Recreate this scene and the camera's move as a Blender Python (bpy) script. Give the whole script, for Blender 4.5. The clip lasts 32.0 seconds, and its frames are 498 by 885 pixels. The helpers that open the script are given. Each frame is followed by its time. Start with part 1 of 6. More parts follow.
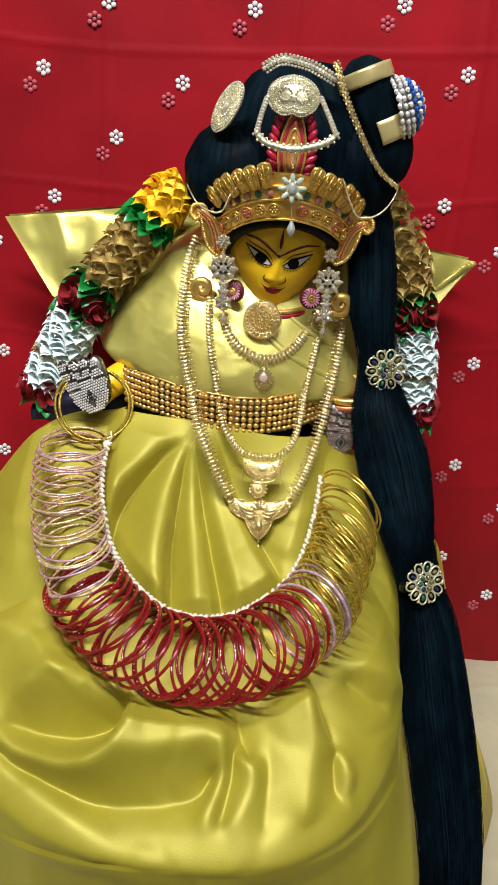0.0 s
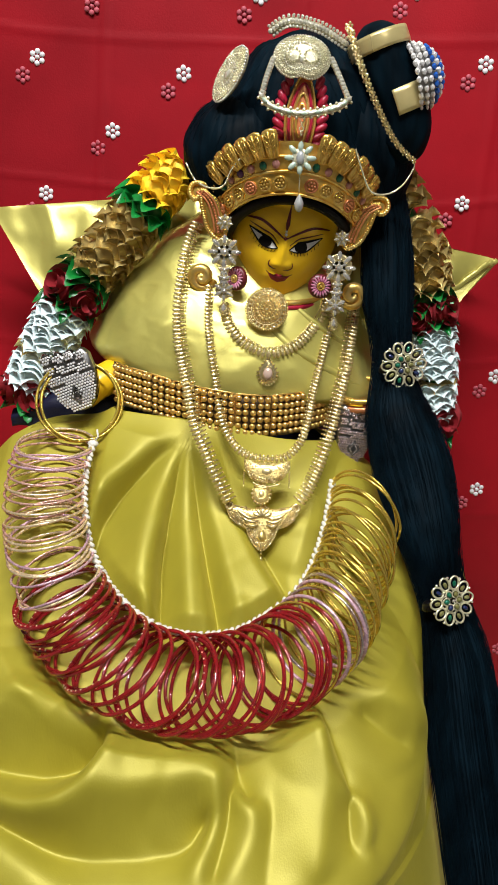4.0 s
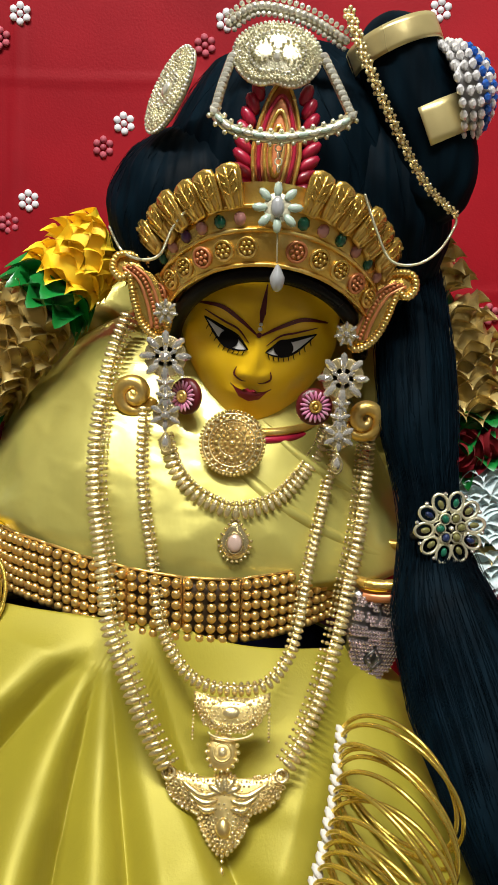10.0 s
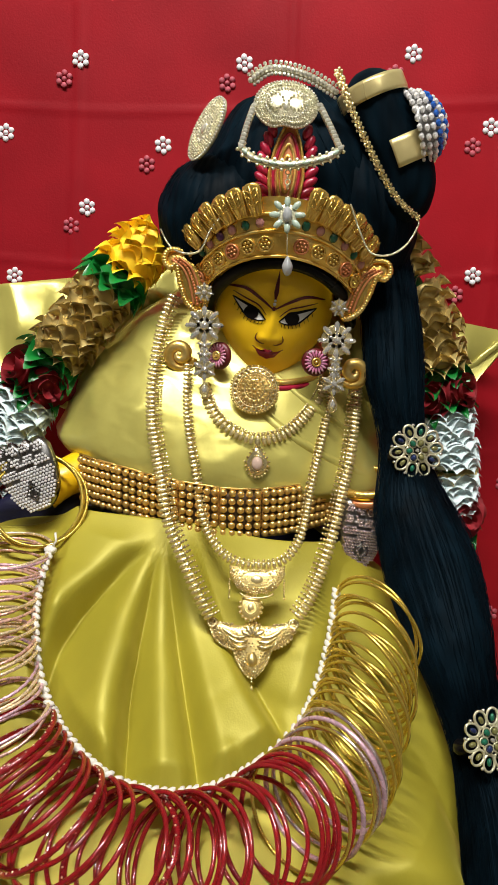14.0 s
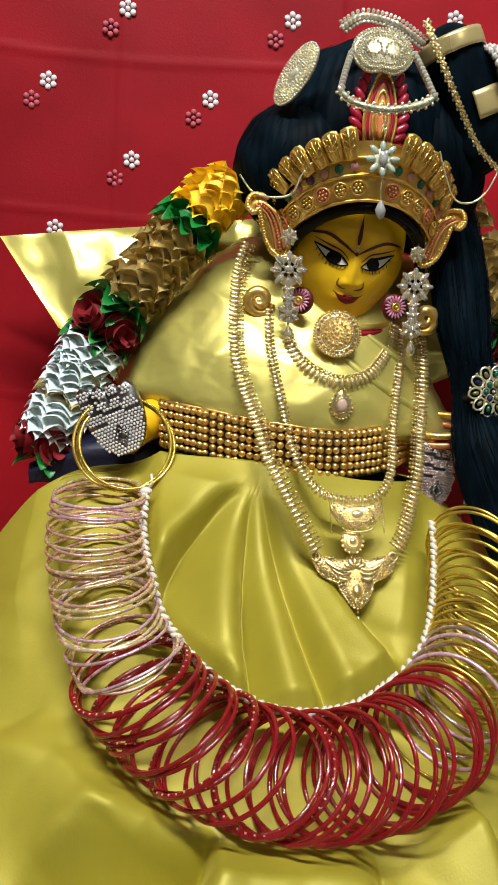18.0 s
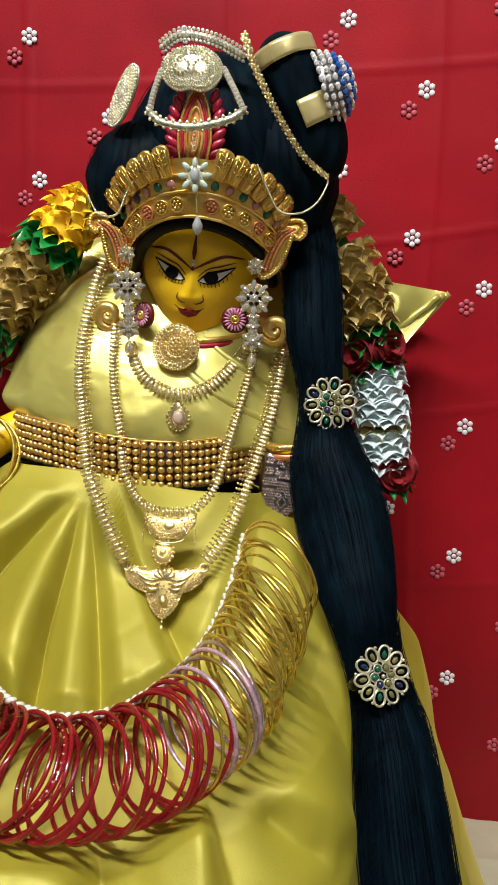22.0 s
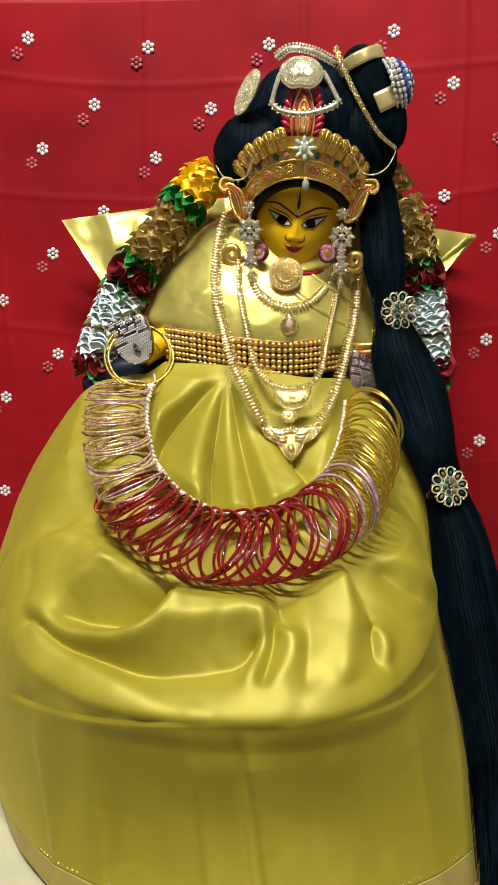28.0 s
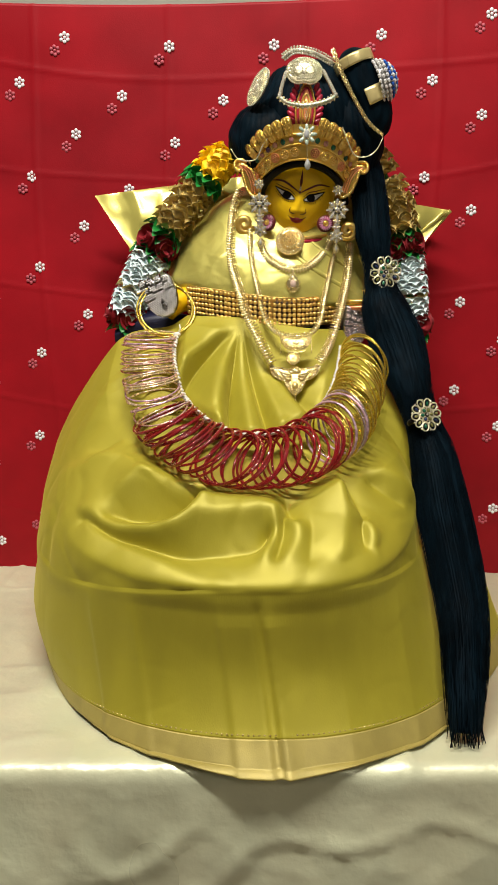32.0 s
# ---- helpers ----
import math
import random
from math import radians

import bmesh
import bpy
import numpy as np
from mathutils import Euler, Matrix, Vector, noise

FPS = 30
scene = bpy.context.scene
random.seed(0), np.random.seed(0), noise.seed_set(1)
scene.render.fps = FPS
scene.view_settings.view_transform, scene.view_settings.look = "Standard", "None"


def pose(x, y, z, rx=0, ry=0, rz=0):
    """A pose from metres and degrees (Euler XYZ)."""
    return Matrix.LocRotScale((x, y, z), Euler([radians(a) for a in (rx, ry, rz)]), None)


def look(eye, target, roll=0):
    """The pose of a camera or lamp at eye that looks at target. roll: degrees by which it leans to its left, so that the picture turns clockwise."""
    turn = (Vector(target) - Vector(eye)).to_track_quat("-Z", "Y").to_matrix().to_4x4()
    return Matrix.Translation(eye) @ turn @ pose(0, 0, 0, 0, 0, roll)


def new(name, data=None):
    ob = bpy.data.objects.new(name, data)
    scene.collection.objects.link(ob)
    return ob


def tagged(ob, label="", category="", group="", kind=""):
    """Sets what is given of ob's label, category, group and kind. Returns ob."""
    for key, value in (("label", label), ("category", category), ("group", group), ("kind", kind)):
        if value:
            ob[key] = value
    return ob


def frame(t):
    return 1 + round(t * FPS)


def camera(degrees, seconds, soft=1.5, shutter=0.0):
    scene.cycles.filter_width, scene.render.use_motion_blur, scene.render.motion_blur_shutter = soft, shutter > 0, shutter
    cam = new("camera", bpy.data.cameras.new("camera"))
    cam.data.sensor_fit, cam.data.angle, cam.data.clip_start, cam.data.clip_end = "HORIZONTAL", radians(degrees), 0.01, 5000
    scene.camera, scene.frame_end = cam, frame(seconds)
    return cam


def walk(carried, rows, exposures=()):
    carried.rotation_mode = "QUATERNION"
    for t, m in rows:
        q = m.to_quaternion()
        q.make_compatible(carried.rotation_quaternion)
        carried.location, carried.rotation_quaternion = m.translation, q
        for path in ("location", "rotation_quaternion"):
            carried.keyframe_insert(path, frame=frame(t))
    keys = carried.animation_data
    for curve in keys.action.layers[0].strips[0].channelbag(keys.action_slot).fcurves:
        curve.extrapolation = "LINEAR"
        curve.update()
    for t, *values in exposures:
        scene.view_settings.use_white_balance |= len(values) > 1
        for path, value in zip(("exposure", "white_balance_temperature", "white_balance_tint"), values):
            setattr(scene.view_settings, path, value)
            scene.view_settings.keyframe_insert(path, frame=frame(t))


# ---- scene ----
cam = camera(33.9, 32.0, 1.2)
METRES, EYE, TILT, LEAN, TURN = 1.34, 0.622, -23.0, -2.2, 0.0
ROWS = [
    (0.0, 0.0, 0.0, 0.0, 0.0, 0.0, -0.0),
    (0.5, 0.0005, 0.0014, -0.0078, 0.05, -0.01, -0.01),
    (1.0, 0.0012, 0.0032, -0.0159, 0.11, 0.02, -0.01),
    (1.5, 0.0004, 0.0064, -0.0248, 0.12, 0.14, -0.07),
    (2.0, -0.0013, 0.0122, -0.0335, 0.05, 1.11, -0.2),
    (2.5, -0.0026, 0.0179, -0.0415, 0.13, 2.12, -0.25),
    (3.0, -0.0024, 0.0237, -0.045, 0.16, 3.86, -0.34),
    (3.5, -0.001, 0.0393, -0.0448, 0.16, 4.77, -0.36),
    (5.5, 0.0052, 0.1055, -0.0326, 0.27, 7.74, -0.5),
    (6.0, 0.0081, 0.1255, -0.0298, 0.3, 8.48, -0.51),
    (6.5, 0.0112, 0.1421, -0.0251, 0.34, 8.8, -0.25),
    (7.0, 0.0108, 0.1563, -0.0161, 0.35, 9.88, -0.0),
    (7.5, 0.0137, 0.1682, -0.0126, 0.41, 10.77, 0.05),
    (8.0, 0.0171, 0.1819, -0.0084, 0.4, 11.69, 0.23),
    (8.5, 0.017, 0.1929, -0.0049, 0.41, 12.11, 0.22),
    (9.0, 0.0164, 0.202, 0.0004, 0.5, 12.79, 0.19),
    (9.5, 0.019, 0.2126, 0.0028, 0.51, 13.19, 0.17),
    (10.0, 0.0171, 0.2211, 0.0066, 0.56, 13.62, 0.15),
    (10.5, 0.0175, 0.2242, 0.0086, 0.54, 14.16, 0.18),
    (11.0, 0.0173, 0.2235, 0.0073, 0.65, 14.29, 0.12),
    (11.5, 0.0171, 0.209, 0.0031, 0.76, 14.37, 0.06),
    (12.0, 0.016, 0.1917, -0.0086, 0.71, 14.26, 0.09),
    (12.5, 0.0169, 0.1776, -0.0163, 0.78, 14.22, 0.25),
    (13.0, 0.0161, 0.159, -0.0249, 0.87, 13.94, 0.4),
    (13.5, 0.0134, 0.1409, -0.0331, 0.94, 13.41, 0.46),
    (15.5, 0.0023, 0.1088, -0.0523, 1.5, 13.0, 0.66),
    (16.0, -0.0163, 0.1121, -0.0537, 0.64, 12.9, 0.98),
    (16.5, -0.0327, 0.1162, -0.0591, -0.71, 12.92, 1.28),
    (17.0, -0.0532, 0.1217, -0.0627, -2.59, 12.8, 1.79),
    (17.5, -0.0701, 0.1272, -0.0654, -3.93, 12.83, 2.14),
    (18.0, -0.0806, 0.1306, -0.0657, -5.65, 12.88, 2.7),
    (18.5, -0.0774, 0.1313, -0.0666, -6.01, 12.91, 2.93),
    (19.0, -0.0627, 0.1267, -0.0669, -5.82, 12.95, 2.88),
    (19.5, -0.0416, 0.1236, -0.0686, -5.0, 13.03, 2.53),
    (20.0, -0.0158, 0.1192, -0.0654, -3.72, 12.97, 2.16),
    (20.5, 0.0081, 0.1169, -0.0648, -2.58, 12.98, 1.44),
    (21.0, 0.0327, 0.1158, -0.0637, -0.78, 12.84, 0.28),
    (21.5, 0.0575, 0.1159, -0.0631, 1.19, 12.55, -0.15),
    (22.0, 0.0756, 0.1177, -0.0612, 4.39, 12.45, 0.16),
    (22.5, 0.0901, 0.1157, -0.0592, 6.2, 12.44, 1.0),
    (23.0, 0.0944, 0.1165, -0.0619, 7.79, 12.46, 1.2),
    (23.5, 0.0787, 0.1114, -0.0632, 7.93, 12.24, 1.22),
    (24.0, 0.0547, 0.1056, -0.0702, 7.0, 12.28, 1.33),
    (24.5, 0.0414, 0.0963, -0.0795, 5.54, 12.33, 1.52),
    (25.0, 0.0286, 0.0807, -0.0863, 4.66, 12.26, 1.48),
    (25.5, 0.0197, 0.0642, -0.0973, 4.16, 12.39, 1.38),
    (27.5, 0.0089, -0.0128, -0.1436, 3.37, 12.03, 2.08),
    (28.0, 0.0045, -0.0312, -0.1572, 3.27, 11.82, 2.12),
    (28.5, 0.0023, -0.0474, -0.1696, 3.27, 11.6, 2.11),
    (29.0, 0.0012, -0.0616, -0.1807, 3.08, 11.37, 2.13),
    (29.5, -0.0011, -0.0726, -0.1878, 2.92, 11.33, 2.16),
    (30.0, -0.0023, -0.0866, -0.1972, 2.76, 11.18, 2.19),
    (30.5, -0.0036, -0.0985, -0.2034, 2.62, 11.17, 2.22),
    (31.0, -0.0067, -0.1123, -0.2097, 2.32, 11.19, 2.27),
    (31.5, -0.0086, -0.1206, -0.2152, 2.28, 11.18, 2.26),
    (32.0, -0.0119, -0.1292, -0.2204, 2.31, 11.2, 2.24),
]
walk(cam, [(t, pose(0, 0, EYE, TILT, LEAN, TURN) @ pose(METRES * x, METRES * y, METRES * z, 90 + pitch, roll, yaw)) for t, x, y, z, yaw, pitch, roll in ROWS],
     [(0.0, -0.58, 6050, 10), (9.0, -0.60, 6100, 10), (12.0, -0.64, 6500, 10), (13.5, -0.62, 6350, 10), (17.0, -0.70, 6200, 10), (21.0, -0.58, 6100, 10), (25.5, -0.58, 6200, 10), (28.0, -0.56, 6500, 10), (32.0, -0.56, 6650, 10)])

# ---- light ----
world = bpy.data.worlds.new("room_air")
world.use_nodes = True
world.node_tree.nodes["Background"].inputs[0].default_value = (1.0, 0.97, 0.92, 1)
world.node_tree.nodes["Background"].inputs[1].default_value = 0.015
scene.world = world


def area_lamp(name, eye, target, w, h, watts, colour):
    d = bpy.data.lights.new(name, "AREA")
    d.shape, d.size, d.size_y, d.energy, d.color = "RECTANGLE", w, h, watts, colour
    ob = new(name, d)
    ob.matrix_world = look(eye, target)
    return ob


CEIL = 2.05
area_lamp("tube_light_glow", (-0.15, -0.16, CEIL - 0.085), (0.05, 0.45, 0.2), 1.2, 0.12, 76, (1.0, 0.97, 0.90))
# added fill from the front right, out of view
area_lamp("fill_panel_glow", (0.55, -1.65, CEIL - 0.045), (0.45, -1.1, 0), 0.6, 0.6, 16, (1.0, 0.96, 0.88))

# ---- helpers for meshes ----
pi, sin, cos = math.pi, math.sin, math.cos


def mix(a, b, f):
    return a + (b - a) * f


def step(a, b, x):
    f = min(1.0, max(0.0, (x - a) / (b - a)))
    return f * f * (3 - 2 * f)


def spline(pts, n, closed=False):
    """n points at even distances along a smooth curve through pts."""
    P = [Vector(p) for p in pts]
    k = len(P)
    fine = []
    for i in range(k if closed else k - 1):
        a, b, c, d = (P[(i + j) % k] if closed else P[min(k - 1, max(0, i + j))] for j in (-1, 0, 1, 2))
        for s in range(24):
            t = s / 24
            fine.append(0.5 * (2 * b + (c - a) * t + (2 * a - 5 * b + 4 * c - d) * t * t + (3 * b - a - 3 * c + d) * t ** 3))
    fine.append(P[0].copy() if closed else P[-1].copy())
    far = [0.0]
    for a, b in zip(fine, fine[1:]):
        far.append(far[-1] + (b - a).length)
    out, j = [], 0
    for i in range(n):
        want = far[-1] * i / (n if closed else max(1, n - 1))
        while j < len(far) - 2 and far[j + 1] < want:
            j += 1
        f = (want - far[j]) / max(1e-9, far[j + 1] - far[j])
        out.append(fine[j].lerp(fine[j + 1], f))
    return out


def frames(pts, up=(0, -1, 0), closed=False):
    """For each point of a line: a matrix with x along it, z near up."""
    out, n = [], len(pts)
    for i, p in enumerate(pts):
        a = pts[(i - 1) % n] if closed or i else p
        b = pts[(i + 1) % n] if closed or i < n - 1 else p
        x = (b - a).normalized()
        z = Vector(up[i] if isinstance(up, list) else up)
        z = (z - x * z.dot(x)).normalized()
        y = z.cross(x)
        m = Matrix((x, y, z)).transposed().to_4x4()
        m.translation = p
        out.append(m)
    return out


class Geo:
    """A mesh in the making."""

    def __init__(self):
        self.v, self.f, self.m = [], [], []

    def add(self, verts, faces, mat=0, m=None):
        o = len(self.v)
        self.v += [m @ Vector(p) for p in verts] if m is not None else [Vector(p) for p in verts]
        self.f += [tuple(i + o for i in f) for f in faces]
        self.m += [mat] * len(faces)
        return self

    def grid(self, fn, nu, nv, cu=False, cv=False, mat=0, m=None, caps=False):
        """fn(u, v) for u, v in 0..1."""
        vs = [fn(i / (nu if cu else nu - 1), j / (nv if cv else nv - 1)) for j in range(nv) for i in range(nu)]
        fs = []
        for j in range(nv if cv else nv - 1):
            for i in range(nu if cu else nu - 1):
                a, b = i, (i + 1) % nu
                c, d = j * nu, ((j + 1) % nv) * nu
                fs.append((c + a, c + b, d + b, d + a))
        if caps:
            fs += [tuple(range(nu - 1, -1, -1)), tuple(range((nv - 1) * nu, nv * nu))]
        return self.add(vs, fs, mat, m)

    def tube(self, pts, r, seg=6, closed=False, mat=0, m=None, up=(0.3, -1, 0.2), flat=1.0):
        fr = frames([Vector(p) for p in pts], up, closed)
        n = len(fr)
        rad = r if callable(r) else (lambda t: r)
        vs, fs = [], []
        for j, q in enumerate(fr):
            k = rad(j / max(1, n - 1))
            for i in range(seg):
                a = 2 * pi * i / seg
                vs.append(q @ Vector((0, k * cos(a), k * flat * sin(a))))
        for j in range(n if closed else n - 1):
            for i in range(seg):
                a, b, c, d = j * seg + i, j * seg + (i + 1) % seg, ((j + 1) % n) * seg + (i + 1) % seg, ((j + 1) % n) * seg + i
                fs.append((a, b, c, d))
        if not closed:
            fs += [tuple(range(seg - 1, -1, -1)), tuple(range((n - 1) * seg, n * seg))]
        return self.add(vs, fs, mat, m)

    def ball(self, p, r, seg=8, rings=5, mat=0, m=None):
        """An ellipsoid; r is one radius or three."""
        r = (r, r, r) if isinstance(r, (int, float)) else r
        x, y, z = p
        vs = [(x, y, z + r[2])]
        for j in range(1, rings):
            t = pi * j / rings
            vs += [(x + r[0] * sin(t) * cos(2 * pi * i / seg), y + r[1] * sin(t) * sin(2 * pi * i / seg), z + r[2] * cos(t)) for i in range(seg)]
        vs.append((x, y, z - r[2]))
        fs = [(0, 1 + i, 1 + (i + 1) % seg) for i in range(seg)]
        for j in range(rings - 2):
            o = 1 + j * seg
            fs += [(o + i, o + seg + i, o + seg + (i + 1) % seg, o + (i + 1) % seg) for i in range(seg)]
        o = 1 + (rings - 2) * seg
        fs += [(o + i, len(vs) - 1, o + (i + 1) % seg) for i in range(seg)]
        return self.add(vs, fs, mat, m)

    def ring(self, R, r, seg=32, sub=6, mat=0, m=None, wave=0.0, waves=0, sz=1.0):
        def fn(u, v):
            k = R + wave * sin(2 * pi * u * waves)
            a = 2 * pi * u
            return ((k + r * cos(2 * pi * v)) * cos(a), (k + r * cos(2 * pi * v)) * sin(a), r * sz * sin(2 * pi * v))
        return self.grid(fn, seg, sub, True, True, mat, m)

    def plate(self, outline, depth, mat=0, m=None, dome=0.0, bevel=0.15):
        """A flat plate with rounded edges from an outline in x, y; z is its front. dome lifts its middle."""
        n = len(outline)
        cx, cy = sum(p[0] for p in outline) / n, sum(p[1] for p in outline) / n
        loops = []
        for s, z in ((1, 0), (1, depth * 0.6), (1 - bevel * 0.4, depth), (0.66, depth + dome * 0.55), (0.33, depth + dome * 0.88)):
            loops += [(cx + (x - cx) * s, cy + (y - cy) * s, z) for x, y in outline]
        loops.append((cx, cy, depth + dome))
        fs = [tuple(range(n - 1, -1, -1))]
        for j in range(4):
            fs += [(j * n + i, j * n + (i + 1) % n, (j + 1) * n + (i + 1) % n, (j + 1) * n + i) for i in range(n)]
        fs += [(4 * n + i, 4 * n + (i + 1) % n, 5 * n) for i in range(n)]
        return self.add(loops, fs, mat, m)

    def box(self, a, b, mat=0, m=None):
        (x, y, z), (X, Y, Z) = a, b
        vs = [(x, y, z), (X, y, z), (X, Y, z), (x, Y, z), (x, y, Z), (X, y, Z), (X, Y, Z), (x, Y, Z)]
        return self.add(vs, [(3, 2, 1, 0), (4, 5, 6, 7), (0, 1, 5, 4), (1, 2, 6, 5), (2, 3, 7, 6), (3, 0, 4, 7)], mat, m)

    def mesh(self, name, mats, smooth=True):
        me = bpy.data.meshes.new(name)
        me.from_pydata([tuple(p) for p in self.v], [], self.f)
        for k in mats if isinstance(mats, (list, tuple)) else [mats]:
            me.materials.append(k)
        me.polygons.foreach_set("material_index", self.m)
        me.polygons.foreach_set("use_smooth", [smooth] * len(self.f))
        me.update()
        return me


def put(name, geo, mats, parent=None, label="", m=None, smooth=True):
    """A mesh object, placed in the world by m; under parent it is a part."""
    ob = new(name, geo.mesh(name, mats, smooth) if isinstance(geo, Geo) else geo)
    if parent is not None:
        ob.parent = parent
        ob.matrix_parent_inverse = parent.matrix_basis.inverted()
    if m is not None:
        ob.matrix_basis = m
    return tagged(ob, label)


def thing(name, label, category, group="", at=(0, 0, 0), kind=""):
    ob = new(name)
    ob.empty_display_size = 0.01
    ob.location = at
    return tagged(ob, label, category, group, kind)


def slab(ob, thickness, offset=-1.0):
    md = ob.modifiers.new("thickness", "SOLIDIFY")
    md.thickness, md.offset = thickness, offset
    return ob


def n3(p, s, seed=0.0):
    return noise.noise(Vector((p[0] * s + seed, p[1] * s - seed, p[2] * s + 2 * seed)))

# ---- materials ----
def material(name, colour, rough=0.5, metal=0.0, spread=0.12, scale=40.0, bump=0.0, bump_scale=200.0, stretch=(1, 1, 1), bump_depth=0.001,
             sheen=0.0, coat=0.0, trans=0.0, ior=1.5, rough_spread=0.1, spec=0.5, aniso=0.0, second=None, second_scale=8.0, second_at=0.55, piece=0.0):
    """A surface whose colour and gloss vary at two scales, with fine relief."""
    mt = bpy.data.materials.new(name)
    mt.use_nodes = True
    N, L = mt.node_tree.nodes, mt.node_tree.links
    b = N["Principled BSDF"]
    co = N.new("ShaderNodeTexCoord")
    mp = N.new("ShaderNodeMapping")
    mp.inputs["Scale"].default_value = stretch
    L.new(co.outputs["Object"], mp.inputs[0])

    def tex(s, detail=4):
        t = N.new("ShaderNodeTexNoise")
        t.inputs["Scale"].default_value, t.inputs["Detail"].default_value = s, detail
        L.new(mp.outputs[0], t.inputs["Vector"])
        return t

    def ramp(src, lo, hi, a=0.3, z=0.7):
        r = N.new("ShaderNodeMapRange")
        for i, val in zip((1, 2, 3, 4), (a, z, lo, hi)):
            r.inputs[i].default_value = val
        L.new(src, r.inputs[0])
        return r.outputs[0]

    fine, broad = tex(scale), tex(scale / 6, 2)
    add = N.new("ShaderNodeMath")
    add.operation = "ADD"
    L.new(fine.outputs[0], add.inputs[0])
    L.new(broad.outputs[0], add.inputs[1])
    hsv = N.new("ShaderNodeHueSaturation")
    hsv.inputs["Color"].default_value = (*colour, 1)
    if second:
        mx = N.new("ShaderNodeMix")
        mx.data_type = "RGBA"
        mx.inputs[6].default_value, mx.inputs[7].default_value = (*colour, 1), (*second, 1)
        L.new(ramp(tex(second_scale).outputs[0], 0, 1, second_at - 0.08, second_at + 0.08), mx.inputs[0])
        L.new(mx.outputs[2], hsv.inputs["Color"])
    val = ramp(add.outputs[0], 1 - spread, 1 + spread, 0.75, 1.25)
    if piece:
        oi = N.new("ShaderNodeObjectInfo")
        mu = N.new("ShaderNodeMath")
        mu.operation = "MULTIPLY"
        L.new(val, mu.inputs[0])
        L.new(ramp(oi.outputs["Random"], 1 - piece, 1 + piece, 0, 1), mu.inputs[1])
        val = mu.outputs[0]
    L.new(val, hsv.inputs["Value"])
    L.new(hsv.outputs[0], b.inputs["Base Color"])
    L.new(ramp(broad.outputs[0], max(0.02, rough - rough_spread), min(1, rough + rough_spread)), b.inputs["Roughness"])
    b.inputs["Metallic"].default_value = metal
    b.inputs["Specular IOR Level"].default_value = spec
    b.inputs["Sheen Weight"].default_value = sheen
    b.inputs["Sheen Roughness"].default_value = 0.4
    b.inputs["Sheen Tint"].default_value = (*[min(1, c * 2 + 0.1) for c in colour], 1)
    b.inputs["Coat Weight"].default_value = coat
    b.inputs["Coat Roughness"].default_value = 0.12
    b.inputs["Transmission Weight"].default_value = trans
    b.inputs["IOR"].default_value = ior
    b.inputs["Anisotropic"].default_value = aniso
    if bump:
        bt = tex(bump_scale, 3)
        bn = N.new("ShaderNodeBump")
        bn.inputs["Strength"].default_value, bn.inputs["Distance"].default_value = bump, bump_depth
        L.new(bt.outputs[0], bn.inputs["Height"])
        L.new(bn.outputs[0], b.inputs["Normal"])
    return mt


SATIN = material("gold_satin", (0.400, 0.342, 0.027), 0.56, 0.24, 0.09, 30, 0.25, 900, (1, 1, 0.25), 0.0004, sheen=0.28, second=(0.365, 0.311, 0.024), second_scale=5)
SILK = material("gold_tissue_silk", (0.58, 0.515, 0.125), 0.33, 0.45, 0.08, 30, 0.16, 60, (1, 1, 0.7), 0.003, sheen=0.2, coat=0.4)
BORDER = material("gold_border_cloth", (0.42, 0.335, 0.090), 0.50, 0.25, 0.12, 60, 0.3, 900, (1, 1, 0.2), 0.0004)
RED_CLOTH = material("red_satin_cloth", (0.34, 0.005, 0.012), 0.55, 0.0, 0.16, 14, 0.25, 700, (1, 1, 1), 0.0005, sheen=0.03, spec=0.18, second=(0.27, 0.004, 0.010), second_scale=4)
PEARL = material("white_bead", (0.82, 0.80, 0.82), 0.3, 0.0, 0.08, 120)
# flat pink that stands for the bead flowers' reflection in the satin
GHOST = material("pink_reflection", (0.48, 0.085, 0.115), 0.6, 0.0, 0.15, 200)
WHITE_SATIN = material("silver_satin_cloth", (0.72, 0.73, 0.50), 0.36, 0.25, 0.12, 18, 0.5, 110, (1, 1, 1), 0.0014, sheen=0.3, second=(0.66, 0.65, 0.44), second_scale=9)
WALL_PAINT = material("cream_wall_paint", (0.34, 0.32, 0.27), 0.8, 0.0, 0.05, 6, 0.2, 150)
FLOOR_TILE = material("beige_floor_tile", (0.26, 0.22, 0.18), 0.35, 0.0, 0.12, 9)
WOOD = material("brown_wood", (0.20, 0.11, 0.05), 0.5, 0.0, 0.25, 20, 0.3, 80, (1, 1, 8))
HAIR = material("black_hair", (0.0020, 0.0068, 0.0112), 0.6, 0.0, 0.5, 120, 0.18, 260, (1, 1, 0.07), 0.001, spec=0.035)
SKIN = material("yellow_painted_clay", (0.92, 0.57, 0.006), 0.32, 0.0, 0.05, 40, 0.1, 300, coat=0.2)
NAVY = material("navy_cloth", (0.003, 0.0035, 0.030), 0.6, 0.0, 0.2, 60, 0.3, 600)
GOLD = material("gold_plate", (0.80, 0.62, 0.24), 0.30, 0.9, 0.12, 200, 0.4, 900, bump_depth=0.0004)
PALE_GOLD = material("pale_gold_plate", (0.90, 0.75, 0.39), 0.24, 0.85, 0.14, 300, 0.5, 1400, bump_depth=0.0004)
BELT_GOLD = material("antique_gold_bead", (0.84, 0.56, 0.18), 0.27, 0.85, 0.15, 200)
DARK_CLOTH = material("dark_brown_cloth", (0.090, 0.050, 0.016), 0.7, 0.0, 0.2, 120)
